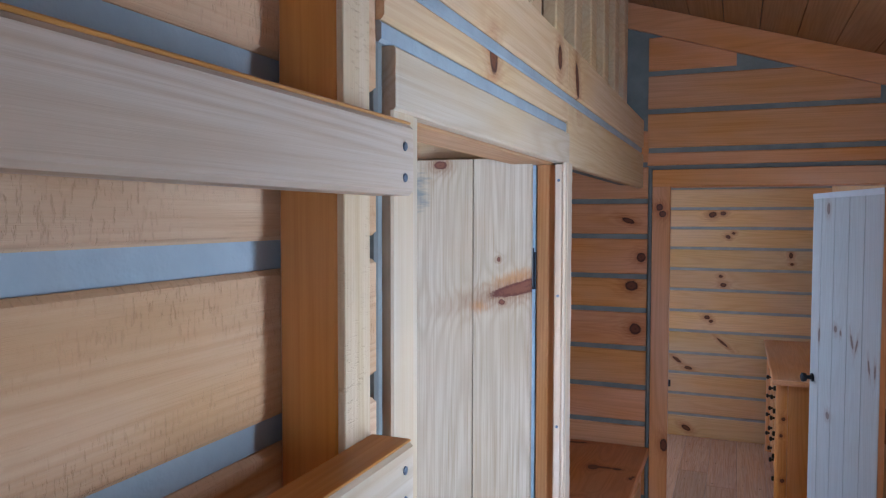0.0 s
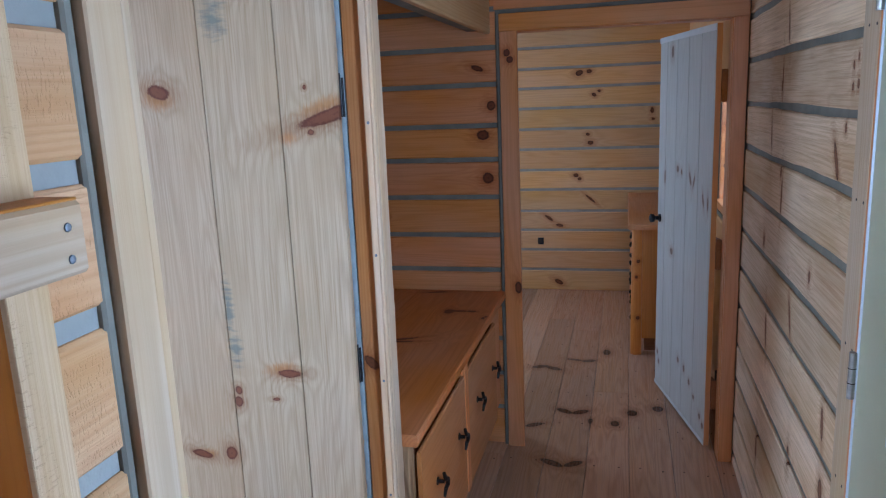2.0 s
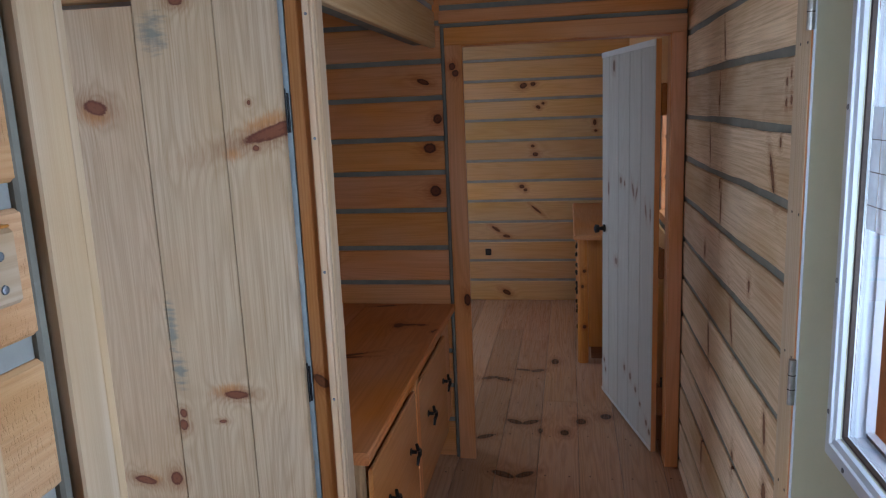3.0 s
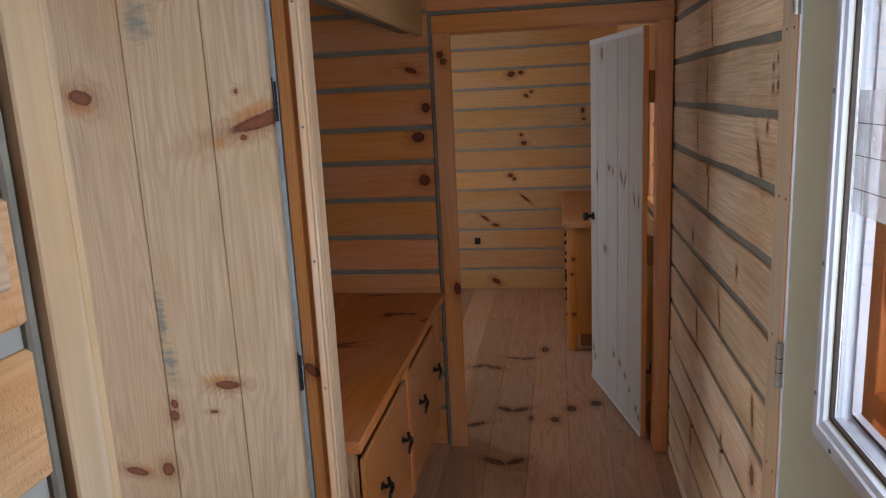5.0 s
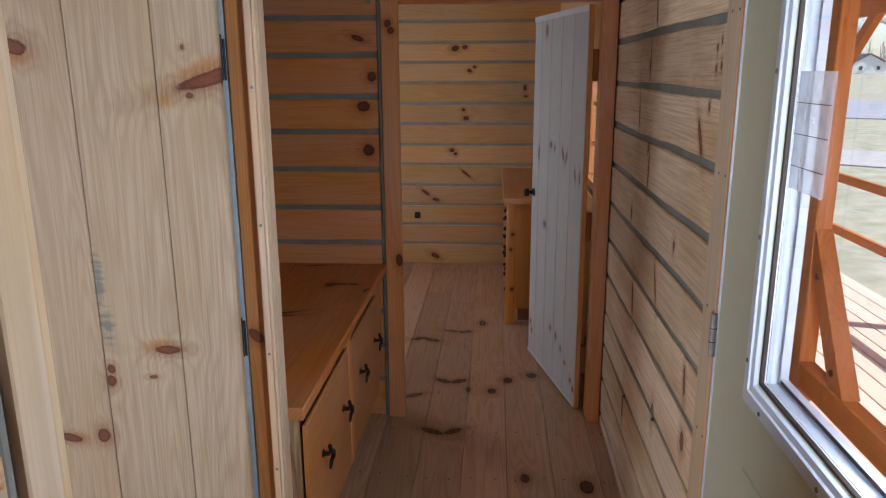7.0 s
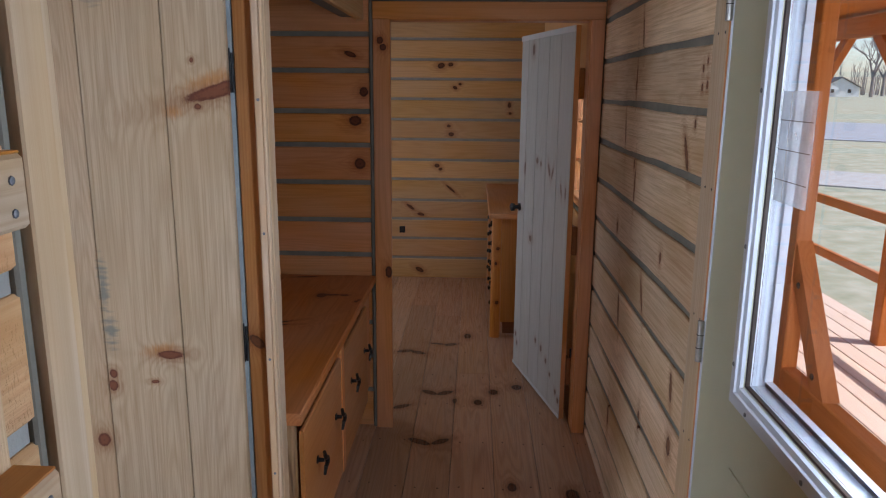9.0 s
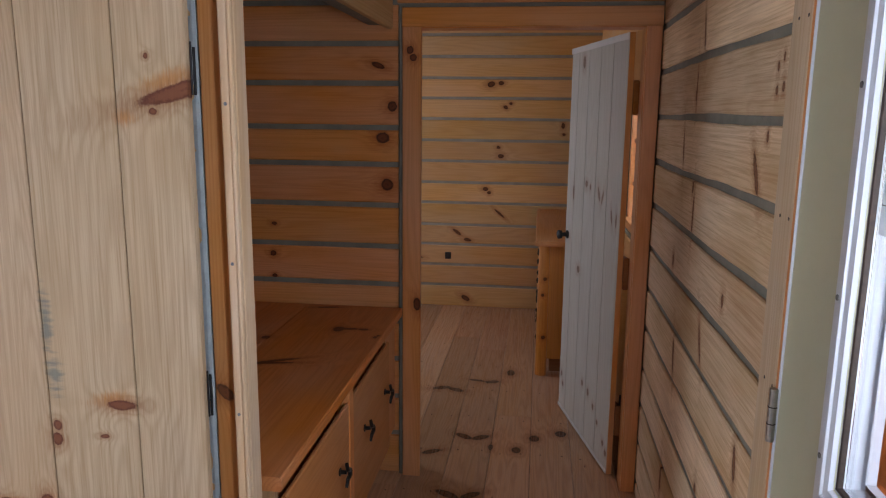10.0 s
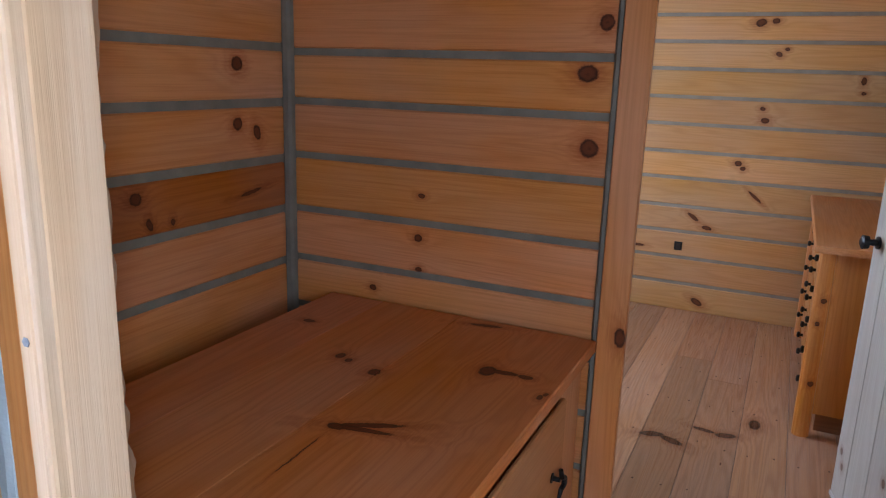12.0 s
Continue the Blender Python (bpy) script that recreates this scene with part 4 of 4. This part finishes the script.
bm = bmesh.new()
lathe(bm, (W - 0.045, 0.0201, 0.985), (0, 1, 0), [(0, 0.022), (0.006, 0.022), (0.008, 0.012), (0.03, 0.010), (0.034, 0.022), (0.052, 0.024), (0.058, 0.012)])
part("door_knob", bm, M_BLACK, leaf, "black iron door knob")
leaf.matrix_world = pose(1.136, 4.303, 0, 0, 0, 104.0)

# ---- bench with drawers in the alcove ----
bench = thing("drawer_bench", None, "stained pine bench with two wide drawers in the alcove", "bench")
BZ = 0.782
part("top_board", slab((-0.21, 2.67, BZ - 0.036), (0.206, 4.165, BZ), 'y', 0.004), M_BENCH, bench)
part("top_board", slab((-0.48, 2.67, BZ - 0.034), (-0.2105, 4.165, BZ), 'y', 0.0008), M_BENCH, bench)
part("top_board", slab((-0.675, 2.67, BZ - 0.034), (-0.4805, 4.165, BZ), 'y', 0.0008), M_BENCH, bench)
part("carcass", boxes(((-0.66, 2.69, 0.14), (0.15, 4.15, 0.69))), M_STAIN_Y, bench)
for y in (2.672, 3.30, 3.935):
    part("stile", slab((0.1505, y, 0.0 if y < 3 else 0.25), (0.178 if y != 3.30 else 0.200, y + (0.05 if y < 3.9 else 0.2), BZ - 0.036), 'z', 0.003), M_END if y < 3 else M_STAIN_Z, bench)
part("end_post", slab((0.095, 2.662, 0.0), (0.1495, 2.689, BZ - 0.036), 'z', 0.006), M_END, bench, "rough dark end post")
part("kick", slab((-0.04, 2.70, 0.0), (-0.02, 4.10, 0.139), 'y', 0.002), M_STAIN_Y, bench)
for y0, y1, spots in ((2.722, 3.300, (2.883, 3.184)), (3.350, 3.930, (3.503, 3.838))):
    drawer = part("drawer_front", slab((0.183, y0 + 0.003, 0.25), (0.197, y1 - 0.003, 0.704), 'y', 0.004), M_FRONT, bench)
    for yy in spots:
        bm = bmesh.new()
        lathe(bm, (0.1972, yy, 0.528), (1, 0, 0), [(0, 0.013), (0.003, 0.013), (0.004, 0.007), (0.022, 0.006)], 10)
        bend = [(0.222, yy - 0.010, 0.562), (0.224, yy - 0.004, 0.540), (0.226, yy + 0.014, 0.530), (0.227, yy + 0.010, 0.515), (0.226, yy - 0.012, 0.512), (0.224, yy - 0.022, 0.490)]
        for k, (a, b) in enumerate(zip(bend, bend[1:])):
            rod(bm, a, b, (0.0055, 0.0065, 0.0075, 0.007, 0.0065)[k], (0.0065, 0.0075, 0.007, 0.0065, 0.0045)[k], 8)
        part("pull", bm, M_BLACK, drawer, "black iron branch-shaped pull")

# ---- dresser in the bedroom ----
dresser = thing("dresser", None, "honey pine dresser with round log corner posts and black knobs", "dresser")
DZ = 0.86
part("top", slab((0.765, 5.50, DZ - 0.03), (1.21, 7.03, DZ), 'y', 0.006), M_STAIN_Y, dresser)
part("side_panel", slab((0.85, 5.585, 0.10), (1.15, 5.605, DZ - 0.031), 'z', 0.003), M_DRESSER, dresser)
part("side_panel", slab((0.85, 6.94, 0.10), (1.15, 6.96, DZ - 0.031), 'z', 0.003), M_DRESSER, dresser)
# Added dark block that stands for the shaded void under the dresser.
part("plinth", boxes(((0.875, 5.64, 0.0), (1.16, 6.90, 0.0995))), M_STAIN_DARK, dresser)
part("body", boxes(((0.835, 5.606, 0.10), (1.18, 6.939, DZ - 0.031))), M_DRESSER, dresser)
for xx, yy in ((0.822, 5.575), (1.17, 5.575), (0.822, 6.97), (1.17, 6.97)):
    part("post", rod(bmesh.new(), (xx, yy, 0.0), (xx, yy, DZ - 0.031), 0.036, 0.033, 14), M_DRESSER, dresser, "round peeled log post")
for r in range(5):
    for c in range(2):
        y0 = 5.625 + c * 0.655
        z0 = 0.12 + r * 0.142
        d = part("drawer", slab((0.812, y0, z0), (0.8345, y0 + 0.64, z0 + 0.134), 'y', 0.004), M_DRESSER, dresser)
        for f in (0.2, 0.8):
            part("knob", lathe(bmesh.new(), (0.8118, y0 + 0.64 * f, z0 + 0.067), (-1, 0, 0), [(0, 0.008), (0.012, 0.007), (0.016, 0.015), (0.026, 0.016), (0.031, 0.009)], 10), M_BLACK, d, "black knob")

# outlet on the bedroom's end wall
outlet = thing("wall_outlet", None, "small black electrical box cut into the log wall", "outlet")
part("plate", slab((0.012, FY - 0.006, 0.405), (0.062, FY + 0.002, 0.462), 'z', 0.008), M_BLACK, outlet)
part("plug_face", slab((0.022, FY - 0.009, 0.415), (0.052, FY - 0.0062, 0.452), 'z', 0.003), M_DARK, outlet)

# ---- ladder to the loft ----
ladder = thing("loft_ladder", None, "loft ladder of pale board rungs screwed to posts coloured orange for shade", "ladder")
for y in (1.430, 0.80):
    # Post sides are bare pine; their orange is painted shade.
    part("post", slab((LX + 0.0005, y, 0.0), (0.214, y + 0.050, 2.25), 'z', 0.003), M_JAMB, ladder)
    part("post_face", slab((0.2145, y, 0.0), (0.2225, y + 0.050, 2.25), 'z', 0.001), M_POST, ladder, "pale rough face of the post")
for i in range(7):
    z1 = 1.598 + 0.306 * (i - 5)
    r = part("rung", slab((0.223, 0.78, z1 - 0.070), (0.268, 1.482, z1 - 0.003), 'y', 0.004), M_PALE_Y, ladder)
    part("rung_top", slab((0.223, 0.78, z1 - 0.0028), (0.266, 1.481, z1), 'y', 0.001), M_RUNG_TOP, r, "worn top of the rung, coloured orange for its shade")
    for yy in (1.463, 0.82):
        for zz in (0.025, 0.054):
            part("screw", lathe(bmesh.new(), (0.2682, yy, z1 - zz), (1, 0, 0), [(0, 0.0045), (0.0012, 0.004), (0.0016, 0.002)], 8), M_NAIL, r, "blued screw head")

# ---- entry door ----
trim = structure("trim_entry_door", slab((RX - 0.018, 2.512, 0.0), (RX + 0.004, 2.612, 2.11), 'z', 0.003), M_PALE_Z, "pale pine casing with nail heads beside the entry door", "trim")
part("jamb", slab((RX - 0.018, 2.494, 0.0), (RX + 0.10, 2.5115, 2.05), 'z', 0.002), M_STAIN_Z, trim, "brown stained jamb edge")
part("casing", slab((RX - 0.018, EY0 - 0.11, 0.0), (RX + 0.004, EY0 - 0.008, 2.11), 'z', 0.003), M_PALE_Z, trim)
part("casing", slab((RX - 0.018, EY0 - 0.11, 2.111), (RX + 0.004, 2.612, 2.17), 'y', 0.003), M_PALE_Y, trim)
entry = thing("entry_door", None, "olive painted entry door with a white-framed glass", "door")
DXF = 1.212  # inner face of the leaf
GY0, GY1, GZ0, GZ1 = 1.60, 2.285, 1.025, 2.02
bm = bmesh.new()
y0, y1 = 1.475, 2.488
iy0, iy1, iz0, iz1 = GY0 + 0.05, GY1 - 0.05, GZ0 + 0.05, GZ1 - 0.05
for lo, hi in (((y0, 0.01), (iy0, 2.09)), ((iy1, 0.01), (y1, 2.09)), ((iy0, 0.01), (iy1, iz0)), ((iy0, iz1), (iy1, 2.09))):
    box(bm, (DXF, lo[0], lo[1]), (DXF + 0.044, hi[0], hi[1]))
part("leaf", bm, M_OLIVE, entry)
bm = bmesh.new()
slab((DXF - 0.004, 1.62, 0.20), (DXF - 0.0002, 2.26, 0.885), 'z', 0.0035, bm)
part("panel", bm, M_OLIVE, entry, "raised olive panel")
part("weather_strip", slab((DXF - 0.004, 2.4885, 0.0), (DXF + 0.012, 2.4935, 2.05), 'z', 0.001), M_VINYL, entry, "white weather strip")


def swept_frame(bm, profile, ya, yb, za, zb, x):
    """A mitred frame round a rectangle. profile: (inset, height into the room)."""
    loops = []
    for inset, h in profile:
        loops.append([bm.verts.new((x - h, *c)) for c in ((ya + inset, za + inset), (yb - inset, za + inset), (yb - inset, zb - inset), (ya + inset, zb - inset))])
    for a, b in zip(loops, loops[1:]):
        for i in range(4):
            bm.faces.new((a[i], a[(i + 1) % 4], b[(i + 1) % 4], b[i]))


bm = bmesh.new()
swept_frame(bm, [(0.0, 0.0), (0.0, 0.006), (0.002, 0.008), (0.020, 0.009), (0.023, 0.0115), (0.031, 0.0115), (0.034, 0.008), (0.046, 0.006), (0.050, -0.002), (0.056, -0.006), (0.058, -0.012)], GY0, GY1, GZ0, GZ1, DXF)
frame_part = part("glass_frame", bm, M_VINYL, entry, "white vinyl glazing frame with screws")
bm = bmesh.new()
swept_frame(bm, [(0.0525, -0.006), (0.0528, -0.0015), (0.0565, -0.003), (0.0575, -0.012)], GY0, GY1, GZ0, GZ1, DXF)
part("gasket", bm, M_DARK, entry, "dark rubber gasket")
bm = bmesh.new()
swept_frame(bm, [(0.0, 0.0), (0.0, 0.012), (0.03, 0.016), (0.072, 0.006), (0.074, -0.010)], GY0, GY1, GZ0, GZ1, DXF + 0.0)
for v in bm.verts:
    v.co.x = 2 * (DXF + 0.022) - v.co.x
part("outer_frame", bm, M_VINYL, entry)
bm = bmesh.new()
for lo, hi in (((GY0 + 0.0505, iz0 + 0.0005), (GY0 + 0.056, iz1 - 0.0005)), ((GY1 - 0.056, iz0 + 0.0005), (GY1 - 0.0505, iz1 - 0.0005)),
               ((GY0 + 0.056, iz0 + 0.0005), (GY1 - 0.056, iz0 + 0.006)), ((GY0 + 0.056, iz1 - 0.006), (GY1 - 0.056, iz1 - 0.0005))):
    box(bm, (DXF + 0.0165, *lo), (DXF + 0.0435, *hi))
part("reveal", bm, M_VINYL, entry)
for zz in (1.11, 1.355, 1.655, 1.86):
    part("screw", lathe(bmesh.new(), (DXF - 0.0088, GY1 - 0.012, zz), (-1, 0, 0), [(0, 0.005), (0.0015, 0.0045)], 8), M_NAIL, frame_part)
for yy in (1.70, 1.94, 2.19):
    part("screw", lathe(bmesh.new(), (DXF - 0.0088, yy, GZ0 + 0.012), (-1, 0, 0), [(0, 0.005), (0.0015, 0.0045)], 8), M_NAIL, frame_part)
pane = part("pane", boxes(((DXF + 0.012, GY0 + 0.0575, GZ0 + 0.0575), (DXF + 0.016, GY1 - 0.0575, GZ1 - 0.0575))), M_GLASS, entry)
pane.visible_shadow = False
for z in (1.03, 1.80, 0.25):
    h = part("hinge", rod(bmesh.new(), (RX - 0.026, 2.492, z), (RX - 0.026, 2.492, z + 0.10), 0.0075, 0.0075, 12), M_STEEL, entry, "brushed steel hinge")
    part("leaf_plate", slab((RX - 0.0205, 2.494, z + 0.004), (RX - 0.0182, 2.511, z + 0.096), 'z', 0.0008), M_STEEL, h)
    for f in (0.034, 0.066):
        part("knuckle_ring", rod(bmesh.new(), (RX - 0.026, 2.492, z + f - 0.001), (RX - 0.026, 2.492, z + f + 0.001), 0.0082, 0.0082, 12), M_DARK, h)

# milky label with fold lines on the glass
label = thing("paper_label", None, "milky translucent paper label with fold lines on the door glass", "label")
part("sheet", boxes(((DXF + 0.0095, 2.080, 1.458), (DXF + 0.0105, 2.212, 1.655))), M_LABEL, label)
part("folded_edge", boxes(((DXF + 0.0082, 2.176, 1.458), (DXF + 0.0090, 2.212, 1.655))), M_LABEL, label)
for z in (1.497, 1.551, 1.603):
    part("fold_line", boxes(((DXF + 0.0074, 2.083, z), (DXF + 0.0080, 2.210, z + 0.0016))), M_DARK, label)
part("fold_line", boxes(((DXF + 0.0074, 2.1735, 1.460), (DXF + 0.0080, 2.1747, 1.652))), M_STEEL, label)

# ---- screen door outside ----
screen = thing("screen_door", None, "red-stained wooden screen door with diagonal brace outside the entry", "door")
SX = 1.39
part("stile", slab((SX, 2.47, -0.05), (SX + 0.035, 2.56, 2.05), 'z', 0.003), M_PORCH_Z, screen)
part("stile", slab((SX, 1.40, -0.05), (SX + 0.035, 1.49, 2.05), 'z', 0.003), M_PORCH_Z, screen)
part("mid_rail", slab((SX, 1.4905, 0.97), (SX + 0.035, 2.4695, 1.03), 'y', 0.003), M_PORCH_Y, screen)
part("top_rail", slab((SX, 1.4905, 1.90), (SX + 0.035, 2.4695, 2.05), 'y', 0.003), M_PORCH_Y, screen)
part("bottom_rail", slab((SX, 1.4905, -0.05), (SX + 0.035, 2.4695, 0.12), 'y', 0.003), M_PORCH_Y, screen)
bm = bmesh.new()
prism(bm, [(2.33, 1.0305), (2.27, 1.0305), (2.4695, 1.33), (2.4695, 1.245)], 'x', SX + 0.001, SX + 0.036)
part("brace", bm, M_PORCH_Z, screen, "diagonal brace")

# ---- porch ----
DKZ = -0.08
porch = structure("porch_floor", boxes(((RX + 0.12, -2.5, DKZ - 0.2), (3.80, 7.45, DKZ - 0.03))), M_PORCH_Y, "red-brown porch deck of long boards", "porch")
x = RX + 0.125
while x < 3.72:
    part("deck_board", slab((x, -2.5, DKZ - 0.028), (x + 0.136, 7.45, DKZ), 'y', 0.003), M_DECK, porch)
    x += 0.142


def porch_post(x, y):
    ob = mesh_ob("porch_post", slab((x, y, DKZ), (x + 0.10, y + 0.10, 2.25), 'z', 0.006), M_PORCH_Z)
    return tagged(ob, "red-stained square porch post", "post", "porch posts")


PX = 3.50
for y in (0.6, 3.2, 5.78, 7.3):
    porch_post(PX, y)
rail = thing("porch_railing", None, "red-stained porch railing with two long rails", "railing")
for z in (0.33, 0.755):
    for ya, yb in ((0.7, 3.2), (3.3, 5.78), (5.88, 7.3)):
        part("rail", slab((PX + 0.03, ya, z), (PX + 0.07, yb, z + 0.07), 'y', 0.004), M_PORCH_Y, rail)
bm = bmesh.new()
prism(bm, [(RX + 0.13, 2.42), (3.85, 2.2), (3.85, 2.26), (RX + 0.13, 2.48)], 'y', -2.6, 7.6)
structure("porch_roof", bm, M_PORCH_Y, "boarded porch roof over the deck", "roof")
bm = slab((PX, -2.5, 2.05), (PX + 0.10, 7.45, 2.2), 'y', 0.006)
structure("porch_beam", bm, M_PORCH_Y, "red-stained beam along the porch eave", "beam")

for yb, w in ((5.78, 1), (7.30, -1), (3.2, 1)):
    bm = bmesh.new()
    y = yb + (0.10 if w > 0 else 0.0)
    prism(bm, [(y, 1.55), (y, 1.67), (y + w * 0.42, 2.049), (y + w * 0.54, 2.049)], 'x', PX + 0.02, PX + 0.08)
    tagged(mesh_ob("knee_brace", bm, M_PORCH_Z), "red-stained knee brace under the porch beam", "brace", "porch braces")
part("bolt", lathe(bmesh.new(), (SX + 0.0005, 2.435, 1.235), (-1, 0, 0), [(0, 0.008), (0.003, 0.006)], 8), M_DARK, screen)
part("bolt", lathe(bmesh.new(), (SX + 0.0005, 2.325, 1.065), (-1, 0, 0), [(0, 0.008), (0.003, 0.006)], 8), M_DARK, screen)

# ---- outdoors ----
VIEW = Vector((0.44, 0.898, 0)).normalized()
SIDE = Vector((VIEW.y, -VIEW.x, 0))


def lawn_z(X, Y):
    far = max(0.0, min(1.0, (math.hypot(X, Y) - 12) / 60))
    return -0.55 + far * 0.9 + 0.12 * far * noise.noise((X * 0.03, Y * 0.03, 0))


bm = bmesh.new()
N = 120
grid = {}
for i in range(N + 1):
    for j in range(N + 1):
        u, v = (i / N - 0.5) * 2, (j / N - 0.5) * 2
        X, Y = 900 * u * abs(u) ** 1.6, 900 * v * abs(v) ** 1.6
        grid[i, j] = bm.verts.new((X, Y, lawn_z(X, Y)))
for i in range(N):
    for j in range(N):
        bm.faces.new((grid[i, j], grid[i + 1, j], grid[i + 1, j + 1], grid[i, j + 1]))
structure("ground", bm, M_GRASS, "winter lawn of dry green-brown grass", "ground")


def strip(name, dist, width, lean, mat, label, category, lift):
    """A road laid across the view, on the lawn's slope."""
    bm = bmesh.new()
    prev = None
    for i in range(-30, 31):
        s = i * 6.0
        row = []
        for w in (-width / 2, width / 2):
            p = VIEW * (dist + w + lean * s) + SIDE * s
            row += [bm.verts.new((p.x, p.y, lawn_z(p.x, p.y) + lift)), bm.verts.new((p.x, p.y, -1.4))]
        if prev:
            for a, b in ((0, 2), (0, 1), (2, 3)):
                bm.faces.new((prev[a], prev[b], row[b], row[a]))
        prev = row
    return structure(name, bm, mat, label, category)


strip("road", 40.0, 13.0, -0.12, M_ROAD, "pale sunlit road across the lawn", "road", 0.035)
strip("gravel_verge", 21.0, 3.0, -0.12, M_GRAVEL, "pale gravel drive crossing the lawn", "drive", 0.03)

house = thing("house", None, "white sided house with a grey gable roof beyond the road", "house")
HB = VIEW * 235 - SIDE * 1.5
bm = bmesh.new()
prism(bm, [(-5, 0), (5, 0), (5, 2.6), (0, 5.2), (-5, 2.6)], 'y', 0, 12)
part("wall", bm, M_SIDING, house)
bm = bmesh.new()
prism(bm, [(-5.5, 2.42), (0, 5.28), (5.5, 2.42), (5.5, 2.62), (0, 5.50), (-5.5, 2.62)], 'y', -0.5, 12.5)
part("roof", bm, M_ROOF, house)
for xx in (-2.8, 1.8):
    wdw = part("window", boxes(((xx, -0.05, 1.0), (xx + 1.1, 0.02, 2.2))), M_SIDING, house)
    part("pane", boxes(((xx + 0.1, -0.08, 1.1), (xx + 1.0, -0.051, 2.1))), M_PANE_DARK, wdw)
house.matrix_world = pose(HB.x, HB.y, 0.25, 0, 0, math.degrees(math.atan2(VIEW.y, VIEW.x)) - 90 + 25)


def bare_tree(seed, height):
    """A leafless tree: trunk, limbs and many fine twigs."""
    random.seed(seed)
    t = thing("tree", None, "leafless winter tree with grey bark lightened for haze", "tree", "far trees")
    trunk, crown = bmesh.new(), bmesh.new()

    def grow(p, way, length, r, level):
        q = p + way * length
        rod(trunk if level < 2 else crown, p, q, r, r * 0.66, 7 if level < 2 else 4)
        if level >= 5:
            return
        for _ in range(3 if level < 4 else 4):
            bend = Vector((random.uniform(-1, 1), random.uniform(-1, 1), random.uniform(-0.2, 0.7)))
            grow(q - way * length * random.uniform(0.0, 0.35), (way + bend * 0.75).normalized(), length * random.uniform(0.6, 0.8), r * 0.55, level + 1)
    grow(Vector((0, 0, -0.5)), Vector((0, 0, 1)), height * 0.30, height * 0.022, 0)
    part("trunk", trunk, M_BARK, t)
    part("crown", crown, M_BARK, t)
    return t


random.seed(21)
kinds = [bare_tree(3, 20.0), bare_tree(5, 26.0)]
spots = [(96, -9), (104, 3), (110, -3), (92, 9), (118, 12), (100, 18), (125, -14), (112, 24), (98, -20), (120, 5), (108, 31), (130, 20)]
for n, (d, sd) in enumerate(spots):
    p = VIEW * d * 2.3 + SIDE * sd * 2.0
    m = pose(p.x, p.y, 0.3, 0, 0, random.uniform(0, 360))
    if n < 2:
        kinds[n].matrix_world = m
    else:
        copy_thing(kinds[n % 2], m)
# far woods: a haze of stems and twigs
bm = bmesh.new()
for _ in range(900):
    p = VIEW * random.uniform(330, 420) + SIDE * random.uniform(-260, 300)
    h = random.uniform(7, 15)
    lean = Vector((random.uniform(-1.2, 1.2), random.uniform(-1.2, 1.2), h))
    rod(bm, Vector((p.x, p.y, 0.2)), Vector((p.x, p.y, 0.2)) + lean, 0.25, 0.05, 4)
    for _ in range(5):
        f = random.uniform(0.35, 0.9)
        a = Vector((p.x, p.y, 0.2)) + lean * f
        rod(bm, a, a + Vector((random.uniform(-3, 3), random.uniform(-3, 3), random.uniform(1, 4))), 0.10, 0.03, 3)
tagged(mesh_ob("far_woods", bm, M_BARK), "bare grey winter woods in the distance", "woods", kind="stuff")

# ---- nail heads ----
def nails(parent, spots, way, mat=M_DARK, r=0.0035):
    bm = bmesh.new()
    for c in spots:
        lathe(bm, c, way, [(0, r), (0.0008, r * 0.9)], 6)
    return part("nail_heads", bm, mat, parent)


side_trim = bpy.data.objects["trim_side_door"]
nails(side_trim, [(0.157, 2.5668, z) for z in (0.33, 0.66, 0.978, 1.304, 1.624, 1.903)], (0, -1, 0), M_NAIL, 0.004)
entry_trim = bpy.data.objects["trim_entry_door"]
nails(entry_trim, [(RX - 0.0182, y, z) for z in (0.2, 0.5, 0.81, 1.122, 1.433, 1.779) for y in (2.528, 2.575)], (-1, 0, 0))

# ---- floor planks ----
random.seed(12)
SEAM0, PW = 0.197, 0.1925
k0 = int(math.floor((WX - SEAM0) / PW))
ends_at = {0: [-1.1, 1.6, 3.1, 6.26], 1: [0.2, 2.9, 6.0], 2: [-0.6, 2.2, 4.9], 3: [0.6, 3.3, 6.5], 4: [-1.4, 1.4, 5.8]}
nail_spots = []
for k in range(k0, 12):
    x0, x1 = max(SEAM0 + k * PW, WX), min(SEAM0 + (k + 1) * PW, RX + 0.006)
    if x1 - x0 < 0.01:
        continue
    ys = ends_at.get(k) or sorted(random.uniform(SY + 1, FY - 0.6) for _ in range(2))
    ys = [SY] + ys + [FY + 0.006]
    for a, b in zip(ys, ys[1:]):
        part("floor_plank", slab((x0 + 0.0008, a + 0.0006, -0.02), (x1 - 0.0008, b - 0.0006, random.uniform(-0.0006, 0.0)), 'y', 0.0015), M_FLOOR, floor)
    if x0 > -0.3:
        yy = 0.4
        while yy < FY:
            for f in (0.22, 0.78):
                nail_spots.append((x0 + (x1 - x0) * f + random.uniform(-0.008, 0.008), yy + random.uniform(-0.02, 0.02), 0.0001))
            yy += 0.405
tagged(nails(floor, nail_spots, (0, 0, 1), M_DARK, 0.0042), kind="stuff")
